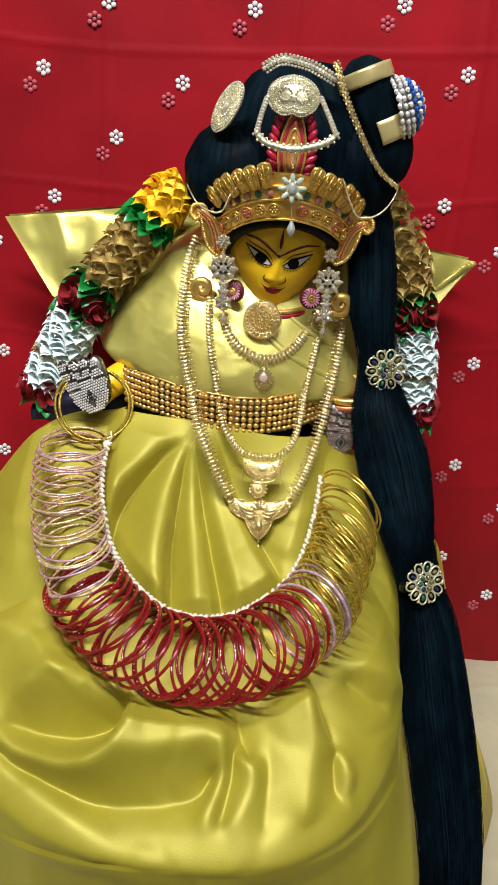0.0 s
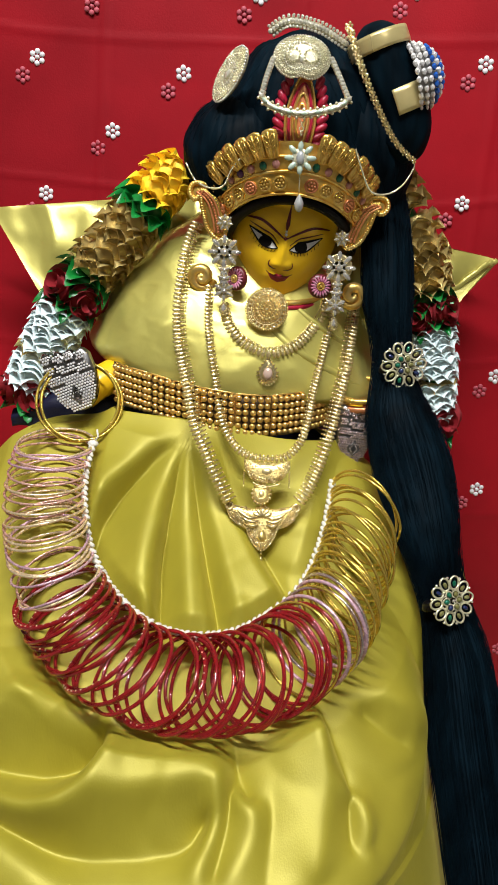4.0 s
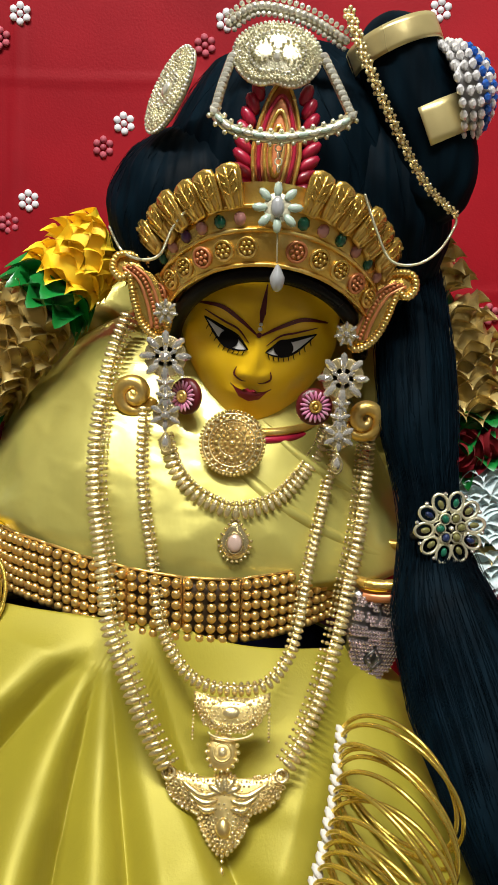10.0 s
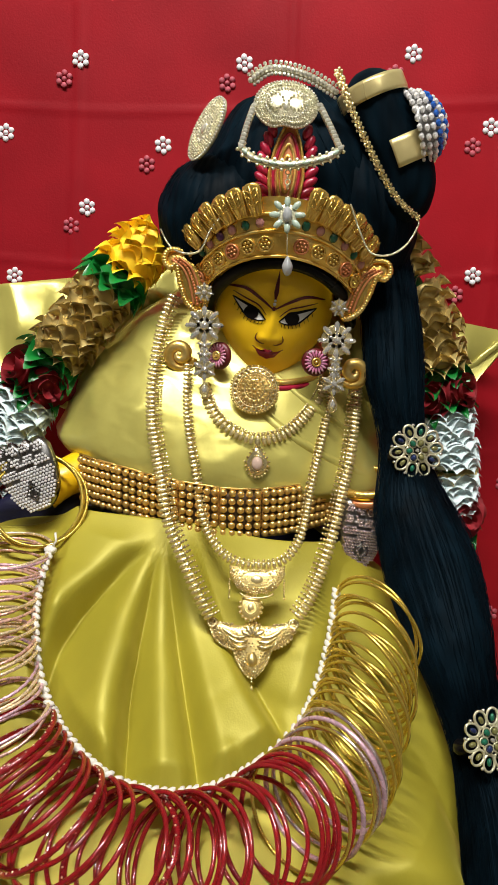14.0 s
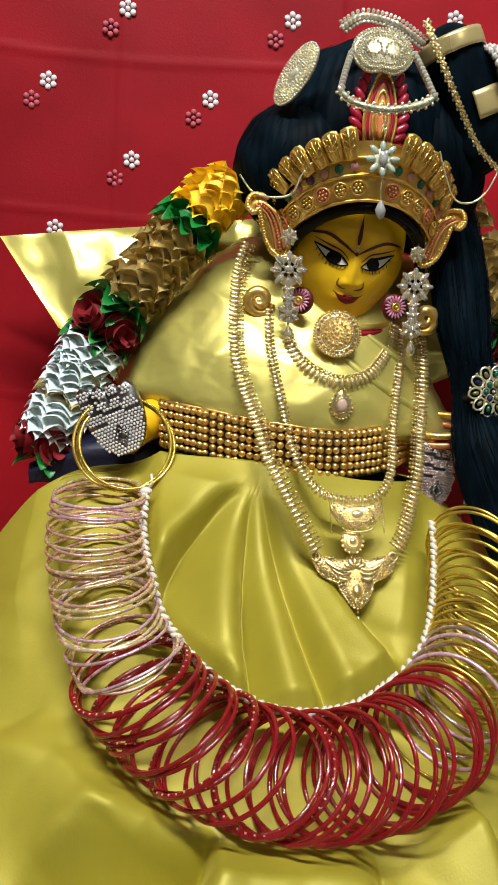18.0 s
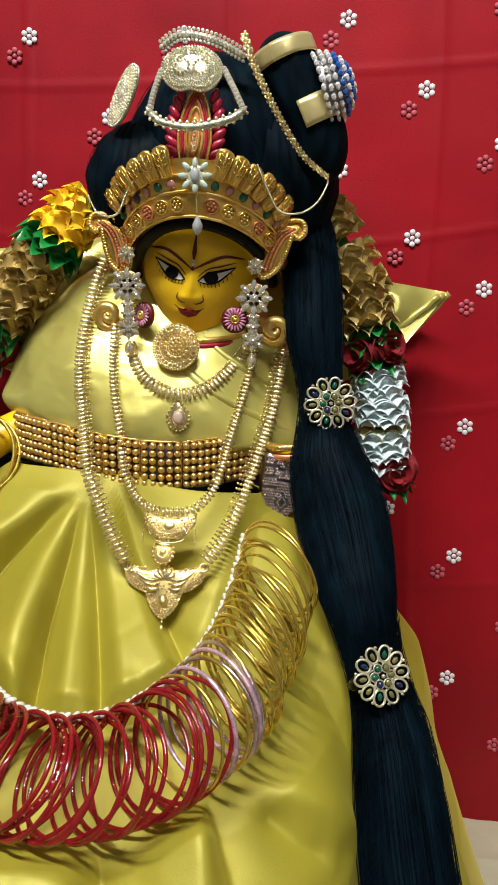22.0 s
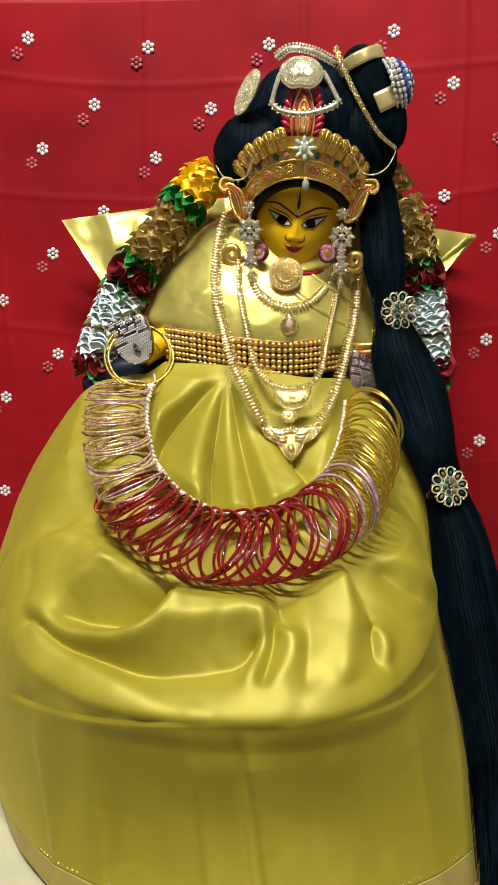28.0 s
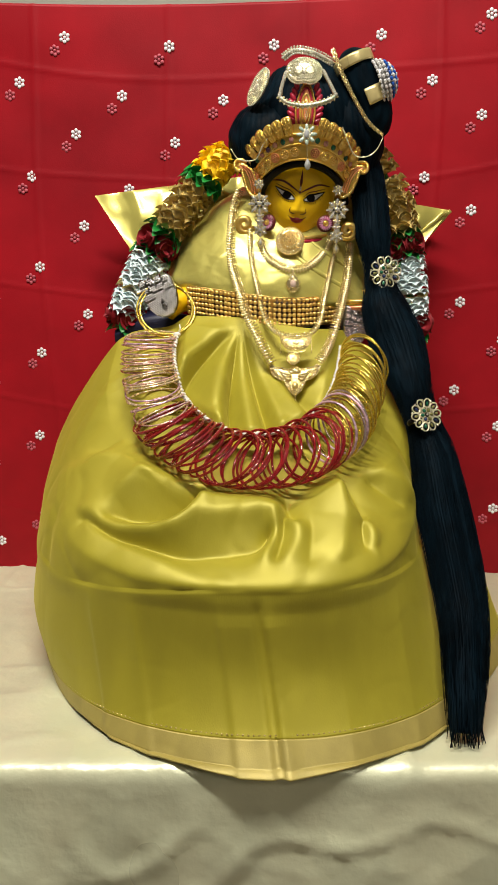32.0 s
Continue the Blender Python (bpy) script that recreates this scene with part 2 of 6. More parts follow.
PAINT_GOLD = material("gold_paint", (0.80, 0.52, 0.11), 0.28, 0.8, 0.18, 90, 0.5, 500, bump_depth=0.0006, second=(0.88, 0.64, 0.22), second_scale=60)
CRIMSON = material("crimson_paint", (0.36, 0.008, 0.035), 0.30, 0.0, 0.15, 90, coat=0.3)
PAPER_YELLOW = material("yellow_paper", (0.95, 0.66, 0.020), 0.5, 0.0, 0.12, 50, piece=0.08)
PAPER_GREEN = material("green_ribbon", (0.01, 0.20, 0.03), 0.35, 0.0, 0.2, 50, piece=0.2)
PAPER_GOLD = material("gold_foil_paper", (0.60, 0.46, 0.17), 0.40, 0.45, 0.14, 50, 0.2, 300, piece=0.12)
PAPER_WHITE = material("white_satin_ribbon", (0.74, 0.86, 0.87), 0.42, 0.0, 0.06, 50, sheen=0.2, piece=0.05)
ROSE_RED = material("red_velvet", (0.26, 0.006, 0.012), 0.7, 0.0, 0.2, 80, sheen=0.3)
EYE_WHITE = material("white_enamel", (0.80, 0.78, 0.74), 0.3, 0.0, 0.03, 60)
EYE_BLACK = material("black_enamel", (0.006, 0.005, 0.005), 0.3, 0.0, 0.1, 60, spec=0.15)
MAROON = material("maroon_paint", (0.11, 0.006, 0.010), 0.35, 0.0, 0.1, 60)
LIP = material("dark_red_paint", (0.26, 0.010, 0.022), 0.3, 0.0, 0.1, 60)
PAVE = material("silver_rhinestone_pave", (0.86, 0.84, 0.83), 0.14, 0.35, 0.2, 900, coat=0.5)
SILVER = material("dark_silver_plate", (0.30, 0.29, 0.28), 0.30, 1.0, 0.12, 200)
CRYSTAL = material("clear_rhinestone", (0.84, 0.81, 0.73), 0.09, 0.75, 0.15, 300, piece=0.12, coat=0.5)
PALE_GEM = material("pale_green_stone", (0.46, 0.56, 0.46), 0.10, 0.1, 0.1, 200, coat=0.6)
BLUE_GEM = material("blue_stone", (0.02, 0.10, 0.42), 0.10, 0.1, 0.2, 200, coat=0.6)
GREEN_GEM = material("green_stone", (0.01, 0.11, 0.06), 0.12, 0.1, 0.2, 200, coat=0.6)
PURPLE_GEM = material("purple_stone", (0.10, 0.03, 0.12), 0.12, 0.1, 0.2, 200, coat=0.6)
OLIVE_GEM = material("olive_stone", (0.16, 0.15, 0.05), 0.12, 0.1, 0.2, 200, coat=0.6)
NAVY_GEM = material("navy_stone", (0.015, 0.025, 0.08), 0.12, 0.1, 0.2, 200, coat=0.6)
PINK_GEM = material("pink_stone", (0.55, 0.25, 0.22), 0.12, 0.1, 0.15, 200, coat=0.6)
GREY_GLASS = material("grey_glass", (0.45, 0.46, 0.46), 0.06, 0.2, 0.1, 100, coat=0.8)
PEACH_GEM = material("peach_stone", (0.72, 0.52, 0.42), 0.10, 0.2, 0.1, 200, coat=0.6)
PINK_PAINT = material("pink_paint", (0.58, 0.18, 0.32), 0.4, 0.0, 0.2, 250, second=(0.68, 0.45, 0.52), second_scale=220)
PEACH = material("peach_gold_paint", (0.66, 0.25, 0.10), 0.36, 0.5, 0.15, 150)
ROSE_GOLD = material("rose_glitter_bangle", (0.72, 0.44, 0.36), 0.28, 0.5, 0.25, 900, 0.5, 1500, bump_depth=0.0003)
LILAC = material("lilac_glitter_bangle", (0.66, 0.42, 0.50), 0.28, 0.45, 0.25, 900, 0.5, 1500, bump_depth=0.0003)
CREAM_GOLD = material("cream_gold_bangle", (0.88, 0.70, 0.44), 0.26, 0.6, 0.2, 900, 0.5, 1500, bump_depth=0.0003)
RED_GLASS = material("red_glass_bangle", (0.46, 0.018, 0.026), 0.10, 0.0, 0.1, 300, coat=0.4, trans=0.6)
YELLOW_METAL = material("yellow_gold_bangle", (0.74, 0.55, 0.10), 0.24, 0.8, 0.15, 400)
SILVER_PINK = material("silver_pink_bangle", (0.78, 0.66, 0.66), 0.2, 0.9, 0.2, 900, 0.5, 1500, bump_depth=0.0003)
CORD = material("white_cotton_cord", (0.78, 0.74, 0.66), 0.7, 0.0, 0.2, 300, 0.6, 900)
TUBE_GLASS = material("white_lamp_glass", (0.85, 0.85, 0.82), 0.4, 0.0, 0.02, 20)
TUBE_GLASS.node_tree.nodes["Principled BSDF"].inputs["Emission Color"].default_value = (1, 0.97, 0.9, 1)
TUBE_GLASS.node_tree.nodes["Principled BSDF"].inputs["Emission Strength"].default_value = 3.0
WHITE_GOLD = material("white_gold_plate", (0.90, 0.85, 0.60), 0.24, 0.70, 0.14, 300, 0.5, 1400, bump_depth=0.0004)
CHAMPAGNE = material("champagne_stone", (0.92, 0.89, 0.74), 0.12, 0.60, 0.15, 300, piece=0.12, coat=0.5)
BAND_GOLD = material("gold_satin_band", (0.66, 0.54, 0.24), 0.33, 0.5, 0.1, 80)

# ---- the place ----
WALL_Y = 0.816          # plane of the curtain
T_FRONT = 0.354         # front edge of the table


def curtain_sag(x):
    return 0.40 * x * x


def curtain_relief(x, z):
    """How far the cloth stands out from its plane: soft drape and pressed fold lines."""
    d = 0.0025 * n3((x, 0, z), 3.1, 3.0) + 0.0012 * n3((x * 1.6, 0, z * 1.6), 9, 7.0)
    for cx in (-0.47, -0.305, -0.135, 0.035, 0.205, 0.375, 0.545):
        w = cx + 0.006 * sin(9 * z + cx * 40)
        d += 0.0016 * math.exp(-((x - w) / 0.0028) ** 2)
    zz = z - 0.6 * curtain_sag(x)
    for cz in (0.06, 0.215, 0.37, 0.525, 0.655):
        w = cz + 0.004 * sin(11 * x + cz * 30)
        d += 0.0009 * math.exp(-((zz - w) / 0.0024) ** 2)
    return d


def build_room():
    g = Geo().box((-2.2, -2.6, -0.80), (2.2, 1.35, -0.75))
    tagged(put("floor", g, FLOOR_TILE, smooth=False), "beige tiled floor of the room", "floor", kind="structure")
    for name, a, b in (("wall_north", (-2.2, 1.25, -0.75), (2.2, 1.35, CEIL)), ("wall_south", (-2.2, -2.6, -0.75), (2.2, -2.5, CEIL)),
                       ("wall_west", (-2.2, -2.5, -0.75), (-2.1, 1.25, CEIL)), ("wall_east", (2.1, -2.5, -0.75), (2.2, 1.25, CEIL))):
        tagged(put(name, Geo().box(a, b), WALL_PAINT, smooth=False), "plain cream painted wall of the room", "wall", kind="structure")
    tagged(put("ceiling", Geo().box((-2.2, -2.6, CEIL), (2.2, 1.35, CEIL + 0.08)), WALL_PAINT, smooth=False), "plain cream ceiling", "ceiling", kind="structure")


def build_curtain():
    top = thing("curtain", "red satin curtain with white bead flowers, hung behind the table", "curtain", at=(0, WALL_Y, 0))

    def front(u, v):
        x, z = mix(-0.75, 0.75, u), mix(-0.02, 0.7435, v) + mix(0, 1, v) * 0.08 * (mix(-0.75, 0.75, u)) ** 2
        return x, WALL_Y + 0.012 - curtain_relief(x, z) - 0.045 * x, z
    slab(put("cloth", Geo().grid(front, 420, 240), RED_CLOTH, top), 0.0015)
    flower = Geo()
    for k in range(6):
        a = pi / 6 + k * pi / 3
        flower.ball((0.0062 * cos(a), 0.0062 * sin(a), 0.0008), (0.0032, 0.0032, 0.0018), 8, 5)
    flower.ball((0, 0, 0.001), (0.0027, 0.0027, 0.0020), 8, 5)
    fm, gm = flower.mesh("flower", PEARL), flower.mesh("faint_flower", GHOST)
    for c in range(-10, 11):
        for r in range(7):
            z = (0.693 if c % 2 == 0 else 0.630) + 0.0014 * c * c + 0.0013 * c - 0.1158 * r
            d = max(0.0, 0.70 - z)
            x = 0.003 + 0.0664 * c - (0.007 * c * min(1, d / 0.38) if c > 0 else 0.0032 * c * sin(min(0.5, d) * 2 * pi))
            if not 0.015 < z < 0.735 or abs(x) > 0.7:
                continue
            xx, zz = x + 0.001 * n3((x, z, 0), 37), z + 0.001 * n3((x, z, 1), 41)
            y = WALL_Y + 0.0125 - curtain_relief(xx, zz) - 0.045 * xx
            put("flower", fm, None, top, m=pose(xx, y, zz, 90, random.uniform(-6, 6), 0) @ Matrix.Scale(0.80, 4))
            # the flower's faint reflection, modelled as a pink copy down to the left
            put("faint_flower", gm, None, top, m=pose(xx - 0.0135, y + 0.0004, zz - 0.015, 90, random.uniform(-6, 6), 0) @ Matrix.Scale(0.78, 4))


def build_table():
    t = thing("table", "wooden table under a cloth", "table", at=(0, 0.6, -0.75))
    put("tabletop", Geo().box((-0.75, T_FRONT + 0.012, -0.04), (0.75, 0.95, -0.006)), WOOD, t, smooth=False)
    for x in (-0.70, 0.64):
        for y in (T_FRONT + 0.05, 0.86):
            put("leg", Geo().box((x, y, -0.75), (x + 0.06, y + 0.06, -0.04)), WOOD, t, smooth=False)

    def cloth(u, v):
        x = mix(-0.78, 0.78, u)
        s = mix(0, 1.25, v)
        depth, r = 0.93 - T_FRONT, 0.014
        fold = 0.0022 * n3((x, s, 0), 8, 5) + 0.0010 * n3((x * 2, s, 0), 25, 9)
        fold += 0.010 * (0.16 - min(0.16, abs(n3((x, s, 0), 11, 2)))) + 0.006 * (0.12 - min(0.12, abs(n3((x, s, 0), 27, 6))))
        for cx in (-0.365, -0.14, 0.12, 0.36):
            fold += 0.0016 * math.exp(-((x - cx - 0.01 * sin(7 * s + cx * 9)) / 0.004) ** 2)
        for cs in (0.17, 0.40):
            fold += 0.0016 * math.exp(-((s - cs + (0.01 * n3((x, 0, 0), 6, cs))) / 0.004) ** 2)
        if s < depth - r:
            return x, 0.93 - s, fold - 0.001
        a = (s - depth + r) / r
        if a < pi / 2:
            return x, T_FRONT + r - (r + fold) * sin(a), -r + (r + fold) * cos(a) - 0.001
        dz = s - depth + r - r * pi / 2
        sway = 0.012 * step(0, 0.3, dz) * (sin(x * 23 + 1) + 0.5 * sin(x * 51)) + 3 * fold * step(0, .1, dz) + fold * (1 - step(0, .1, dz))
        return x, T_FRONT - sway - 0.012 * step(0, 0.2, dz), -r - dz
    cl = put("tablecloth", Geo().grid(cloth, 220, 240), WHITE_SATIN)
    slab(cl, 0.001)
    tagged(cl, "silvery white satin cloth with pressed creases, spread over the table", "tablecloth")


def build_lamps():
    t = thing("tube_light", "white batten tube light on the ceiling", "ceiling lamp", at=(-0.15, -0.16, CEIL))
    put("batten", Geo().box((-0.77, -0.195, CEIL - 0.045), (0.47, -0.125, CEIL)), WALL_PAINT, t, smooth=False)
    put("tube", Geo().tube([(-0.75, -0.16, CEIL - 0.064), (0.45, -0.16, CEIL - 0.064)], 0.013, 16), TUBE_GLASS, t)
    # body of the added fill, an unseen panel behind the camera
    t = thing("panel_light", "square white fill panel, added out of view on the ceiling", "ceiling lamp", at=(0.55, -1.65, CEIL))
    put("frame", Geo().box((0.23, -1.97, CEIL - 0.03), (0.87, -1.33, CEIL)), WALL_PAINT, t, smooth=False)
    put("diffuser", Geo().box((0.25, -1.95, CEIL - 0.034), (0.85, -1.35, CEIL - 0.03)), TUBE_GLASS, t, smooth=False)


build_room()
build_lamps()
build_curtain()
build_table()


# ---- the seated doll's clothes ----
def ease(pts, s):
    """Smooth profile through (s, ...) knots."""
    for a, b in zip(pts, pts[1:]):
        if s <= b[0]:
            f = (s - a[0]) / (b[0] - a[0])
            i = pts.index(a)
            pa, pb = pts[max(0, i - 1)], pts[min(len(pts) - 1, i + 2)]
            out = []
            for k in range(1, len(a)):
                ma = (b[k] - pa[k]) / max(1e-6, b[0] - pa[0]) * (b[0] - a[0])
                mb = (pb[k] - a[k]) / max(1e-6, pb[0] - a[0]) * (b[0] - a[0])
                out.append((2 * f ** 3 - 3 * f * f + 1) * a[k] + (f ** 3 - 2 * f * f + f) * ma + (3 * f * f - 2 * f ** 3) * b[k] + (f ** 3 - f * f) * mb)
            return out
    return list(pts[-1][1:])


AX, AY = -0.008, 0.665    # waist centre of the skirt
# profiles from the waist to the hem: share of the way, reach from the waist centre, height
FRONT = [(0, 0.019, 0.364), (0.06, 0.030, 0.335), (0.12, 0.048, 0.302), (0.2, 0.085, 0.272), (0.4, 0.180, 0.217), (0.58, 0.259, 0.167), (0.615, 0.272, 0.1575), (0.632, 0.2775, 0.152), (0.642, 0.2790, 0.148), (0.66, 0.2785, 0.139), (0.69, 0.2760, 0.124), (0.80, 0.279, 0.074), (0.9, 0.296, 0.032), (1, 0.326, -0.007)]
SIDE = [(0, 0.090, 0.368), (0.1, 0.120, 0.358), (0.2, 0.157, 0.352), (0.4, 0.204, 0.300), (0.58, 0.250, 0.222), (0.64, 0.260, 0.165), (0.68, 0.262, 0.140), (0.80, 0.270, 0.070), (1, 0.256, 0.004)]
SIDE_R = [(0, 0.085, 0.350), (0.1, 0.105, 0.336), (0.2, 0.125, 0.318), (0.4, 0.148, 0.272), (0.58, 0.165, 0.215), (0.66, 0.175, 0.165), (0.80, 0.215, 0.075), (1, 0.258, 0.004)]
BACK = [(0, 0.06, 0.35), (0.2, 0.09, 0.33), (0.4, 0.105, 0.26), (0.58, 0.115, 0.19), (0.66, 0.12, 0.14), (0.80, 0.125, 0.065), (1, 0.125, 0.004)]
# lines of the folds seen from above: height at the start and at the end, then the line x, y by x, y
WAIST_FOLDS = [(0.0058, 0.0173, (-0.042, 0.643), (-0.059, 0.642), (-0.076, 0.637), (-0.092, 0.626), (-0.102, 0.606), (-0.105, 0.592), (-0.108, 0.570)),
               (0.0023, -0.0070, (-0.039, 0.641), (-0.061, 0.634), (-0.082, 0.618), (-0.096, 0.598), (-0.099, 0.587), (-0.102, 0.568)),
               (0.0069, 0.0185, (-0.039, 0.641), (-0.047, 0.632), (-0.060, 0.616), (-0.066, 0.593), (-0.0655, 0.569), (-0.060, 0.546), (-0.055, 0.530)),
               (0.0020, -0.0070, (-0.0376, 0.640), (-0.045, 0.630), (-0.049, 0.609), (-0.051, 0.582), (-0.050, 0.558), (-0.048, 0.530)),
               (0.0069, 0.0127, (-0.037, 0.641), (-0.0374, 0.628), (-0.038, 0.612), (-0.035, 0.585), (-0.028, 0.544), (-0.025, 0.520)),
               (0.0030, -0.0020, (-0.036, 0.641), (-0.0316, 0.6265), (-0.026, 0.607), (-0.017, 0.575), (-0.009, 0.543), (-0.006, 0.520)),
               (0.0069, 0.0139, (-0.034, 0.641), (-0.026, 0.629), (-0.014, 0.605), (-0.002, 0.572), (0.005, 0.550), (0.010, 0.530))]
LAP_FOLDS = [(0.0069, 0.0139, (-0.0275, 0.642), (-0.012, 0.626), (0.002, 0.6085), (0.014, 0.586), (0.027, 0.560), (0.036, 0.535)),
             (0.0012, -0.0035, (-0.0185, 0.641), (-0.004, 0.626), (0.013, 0.604), (0.025, 0.583), (0.038, 0.564)),
             (0.0000, 0.0058, (0.020, 0.618), (0.036, 0.608), (0.052, 0.604), (0.070, 0.606)), (0.0000, 0.0046, (0.028, 0.592), (0.044, 0.584), (0.062, 0.585)),
             (0.0023, 0.0069, (-0.205, 0.614), (-0.195, 0.618), (-0.168, 0.610), (-0.146, 0.600)), (-0.0023, -0.0058, (-0.210, 0.580), (-0.187, 0.550), (-0.156, 0.548), (-0.145, 0.539)),
             (0.0035, 0.0092, (-0.235, 0.568), (-0.199, 0.538), (-0.1845, 0.536), (-0.151, 0.520), (-0.111, 0.504)), (0.0000, -0.0046, (-0.190, 0.600), (-0.170, 0.585), (-0.150, 0.575))]
SWAG_FOLDS = [(0.0098, 0.0196, (-0.190, 0.486), (-0.158, 0.4556), (-0.132, 0.4445), (-0.1115, 0.439), (-0.096, 0.439), (-0.082, 0.447), (-0.074, 0.458), (-0.069, 0.475), (-0.0675, 0.4855), (-0.070, 0.502)),
              (-0.0065, -0.0131, (-0.187, 0.4765), (-0.156, 0.4485), (-0.134, 0.437), (-0.113, 0.4275), (-0.093, 0.420), (-0.063, 0.417), (-0.037, 0.418), (-0.017, 0.423), (-0.0075, 0.436)),
              (0.0065, 0.0212, (-0.168, 0.4795), (-0.145, 0.489), (-0.129, 0.4966), (-0.105, 0.494), (-0.084, 0.491), (-0.071, 0.490)),
              (-0.0049, -0.0228, (-0.161, 0.4695), (-0.135, 0.461), (-0.115, 0.458), (-0.096, 0.460), (-0.080, 0.4665), (-0.0745, 0.479)),
              (0.0196, 0.0131, (-0.080, 0.447), (-0.059, 0.446), (-0.036, 0.449), (-0.013, 0.454), (0.000, 0.455))]
KNEE_FOLDS = [(0.0153, 0.0068, (0.000, 0.456), (-0.0025, 0.438), (-0.0075, 0.423), (-0.013, 0.407)), (-0.0051, -0.0051, (0.006, 0.4535), (0.004, 0.4355), (0.001, 0.420), (-0.002, 0.409)),
              (0.0102, 0.0051, (0.0105, 0.4475), (0.018, 0.440), (0.020, 0.4306), (0.015, 0.420), (0.005, 0.408)), (-0.0034, -0.0085, (0.004, 0.490), (0.0075, 0.466), (0.011, 0.455), (0.016, 0.4445)),
              (0.0017, -0.0017, (0.0275, 0.483), (0.0306, 0.456), (0.0294, 0.431), (0.027, 0.407)), (0.0204, 0.0102, (0.053, 0.512), (0.060, 0.479), (0.062, 0.460), (0.0595, 0.438), (0.055, 0.415)),
              (0.0017, -0.0034, (0.0585, 0.499), (0.067, 0.482), (0.075, 0.468), (0.0786, 0.4485), (0.079, 0.432)), (0.0068, 0.0119, (0.066, 0.466), (0.078, 0.455), (0.0845, 0.4446), (0.087, 0.433)),
              (0.0051, 0.0102, (0.0756, 0.5085), (0.098, 0.513), (0.121, 0.517), (0.136, 0.528)), (-0.0034, -0.0034, (0.0905, 0.504), (0.108, 0.500), (0.120, 0.503)), (0.0034, 0.0051, (-0.020, 0.478), (-0.025, 0.500))]
RIM_FOLD = [(0.0020, 0.0020, (0.143, 0.549), (0.140, 0.531), (0.127, 0.499), (0.1127, 0.472), (0.098, 0.448), (0.084, 0.431), (0.0605, 0.4137), (0.0305, 0.398), (0.002, 0.386), (-0.027, 0.3845), (-0.067, 0.393), (-0.110, 0.416), (-0.143, 0.436), (-0.176, 0.464), (-0.212, 0.510))]
# pressed creases in the hanging front: place from the side, height, width on either hand
DROPS = [(-0.175, 0.0012, 0.003, 0.020), (-0.133, 0.0010, 0.016, 0.003), (-0.055, 0.0016, 0.003, 0.016), (-0.027, 0.0016, 0.014, 0.0025), (-0.014, 0.0030, 0.0022, 0.014), (0.045, 0.0010, 0.012, 0.012), (0.105, 0.0018, 0.016, 0.016)]


def fold_heights():
    """Cloth stretched between the fold lines, as heights over a plan of 1.25 mm squares."""
    h, x0, y0, nx, ny = 0.00125, -0.29, 0.36, 400, 272
    total, count = np.zeros((ny, nx)), np.zeros((ny, nx))
    for a, b, *line in WAIST_FOLDS + LAP_FOLDS + SWAG_FOLDS + KNEE_FOLDS + RIM_FOLD:
        pts = spline([(x, y, 0) for x, y in line], 400)
        for k, p in enumerate(pts):
            i, j = int(round((p.x - x0) / h)), int(round((p.y - y0) / h))
            total[j, i] += mix(a, b, min(1, k / 240))
            count[j, i] += 1
    # the waist pleats drop off sharply on one side
    for drop, (a, b, *line) in ((0.85, WAIST_FOLDS[1]), (0.85, WAIST_FOLDS[3]), (0.5, WAIST_FOLDS[5]), (0.7, LAP_FOLDS[1])):
        pts = spline([(x, y, 0) for x, y in line], 400)
        for k, p in enumerate(pts[:-1]):
            t = (pts[k + 1] - p).normalized()
            q = p + Vector((t.y, -t.x, 0)) * 0.0052 * min(1, k / 120)
            i, j = int(round((q.x - x0) / h)), int(round((q.y - y0) / h))
            total[j, i] += 0.019 * drop * mix(0.3, 1, min(1, k / 160))
            count[j, i] += 1
    held = count > 0
    fixed = total / np.maximum(1, count)
    D = fixed.copy()
    pull = 4 + (h / 0.045) ** 2
    for _ in range(1500):
        G = np.pad(D, 1)
        D = np.where(held, fixed, (G[1:-1, :-2] + G[1:-1, 2:] + G[:-2, 1:-1] + G[2:, 1:-1]) / pull)

    def eased(D, n):
        for _ in range(n):
            G = np.pad(D, 1, mode="edge")
            D = (G[1:-1, :-2] + G[1:-1, 2:] + G[:-2, 1:-1] + G[2:, 1:-1]) / 4
        return D
    # crests are round, hollows sharp
    D = eased(np.minimum(D, eased(D, 10) + 0.0002), 4)

    def at(x, y):
        u, v = np.clip((x - x0) / h, 0, nx - 1.001), np.clip((y - y0) / h, 0, ny - 1.001)
        i, j = u.astype(int), v.astype(int)
        f, g = u - i, v - j
        return (D[j, i] * (1 - f) + D[j, i + 1] * f) * (1 - g) + (D[j + 1, i] * (1 - f) + D[j + 1, i + 1] * f) * g
    return at


def profile_table(pts):
    s = np.linspace(0, 1, 401)
    return np.array([ease(pts, k) for k in s]).T


def rim_share(a, s):
    """Share of the way down with the rim of the lap at 0.64: the rim climbs towards the sides."""
    rim = 0.64 - 0.20 * np.clip(1 - np.sin(a), 0, 1) ** 0.9
    return np.where(s < rim, s * 0.64 / rim, 0.64 + (s - rim) * 0.36 / (1 - rim))


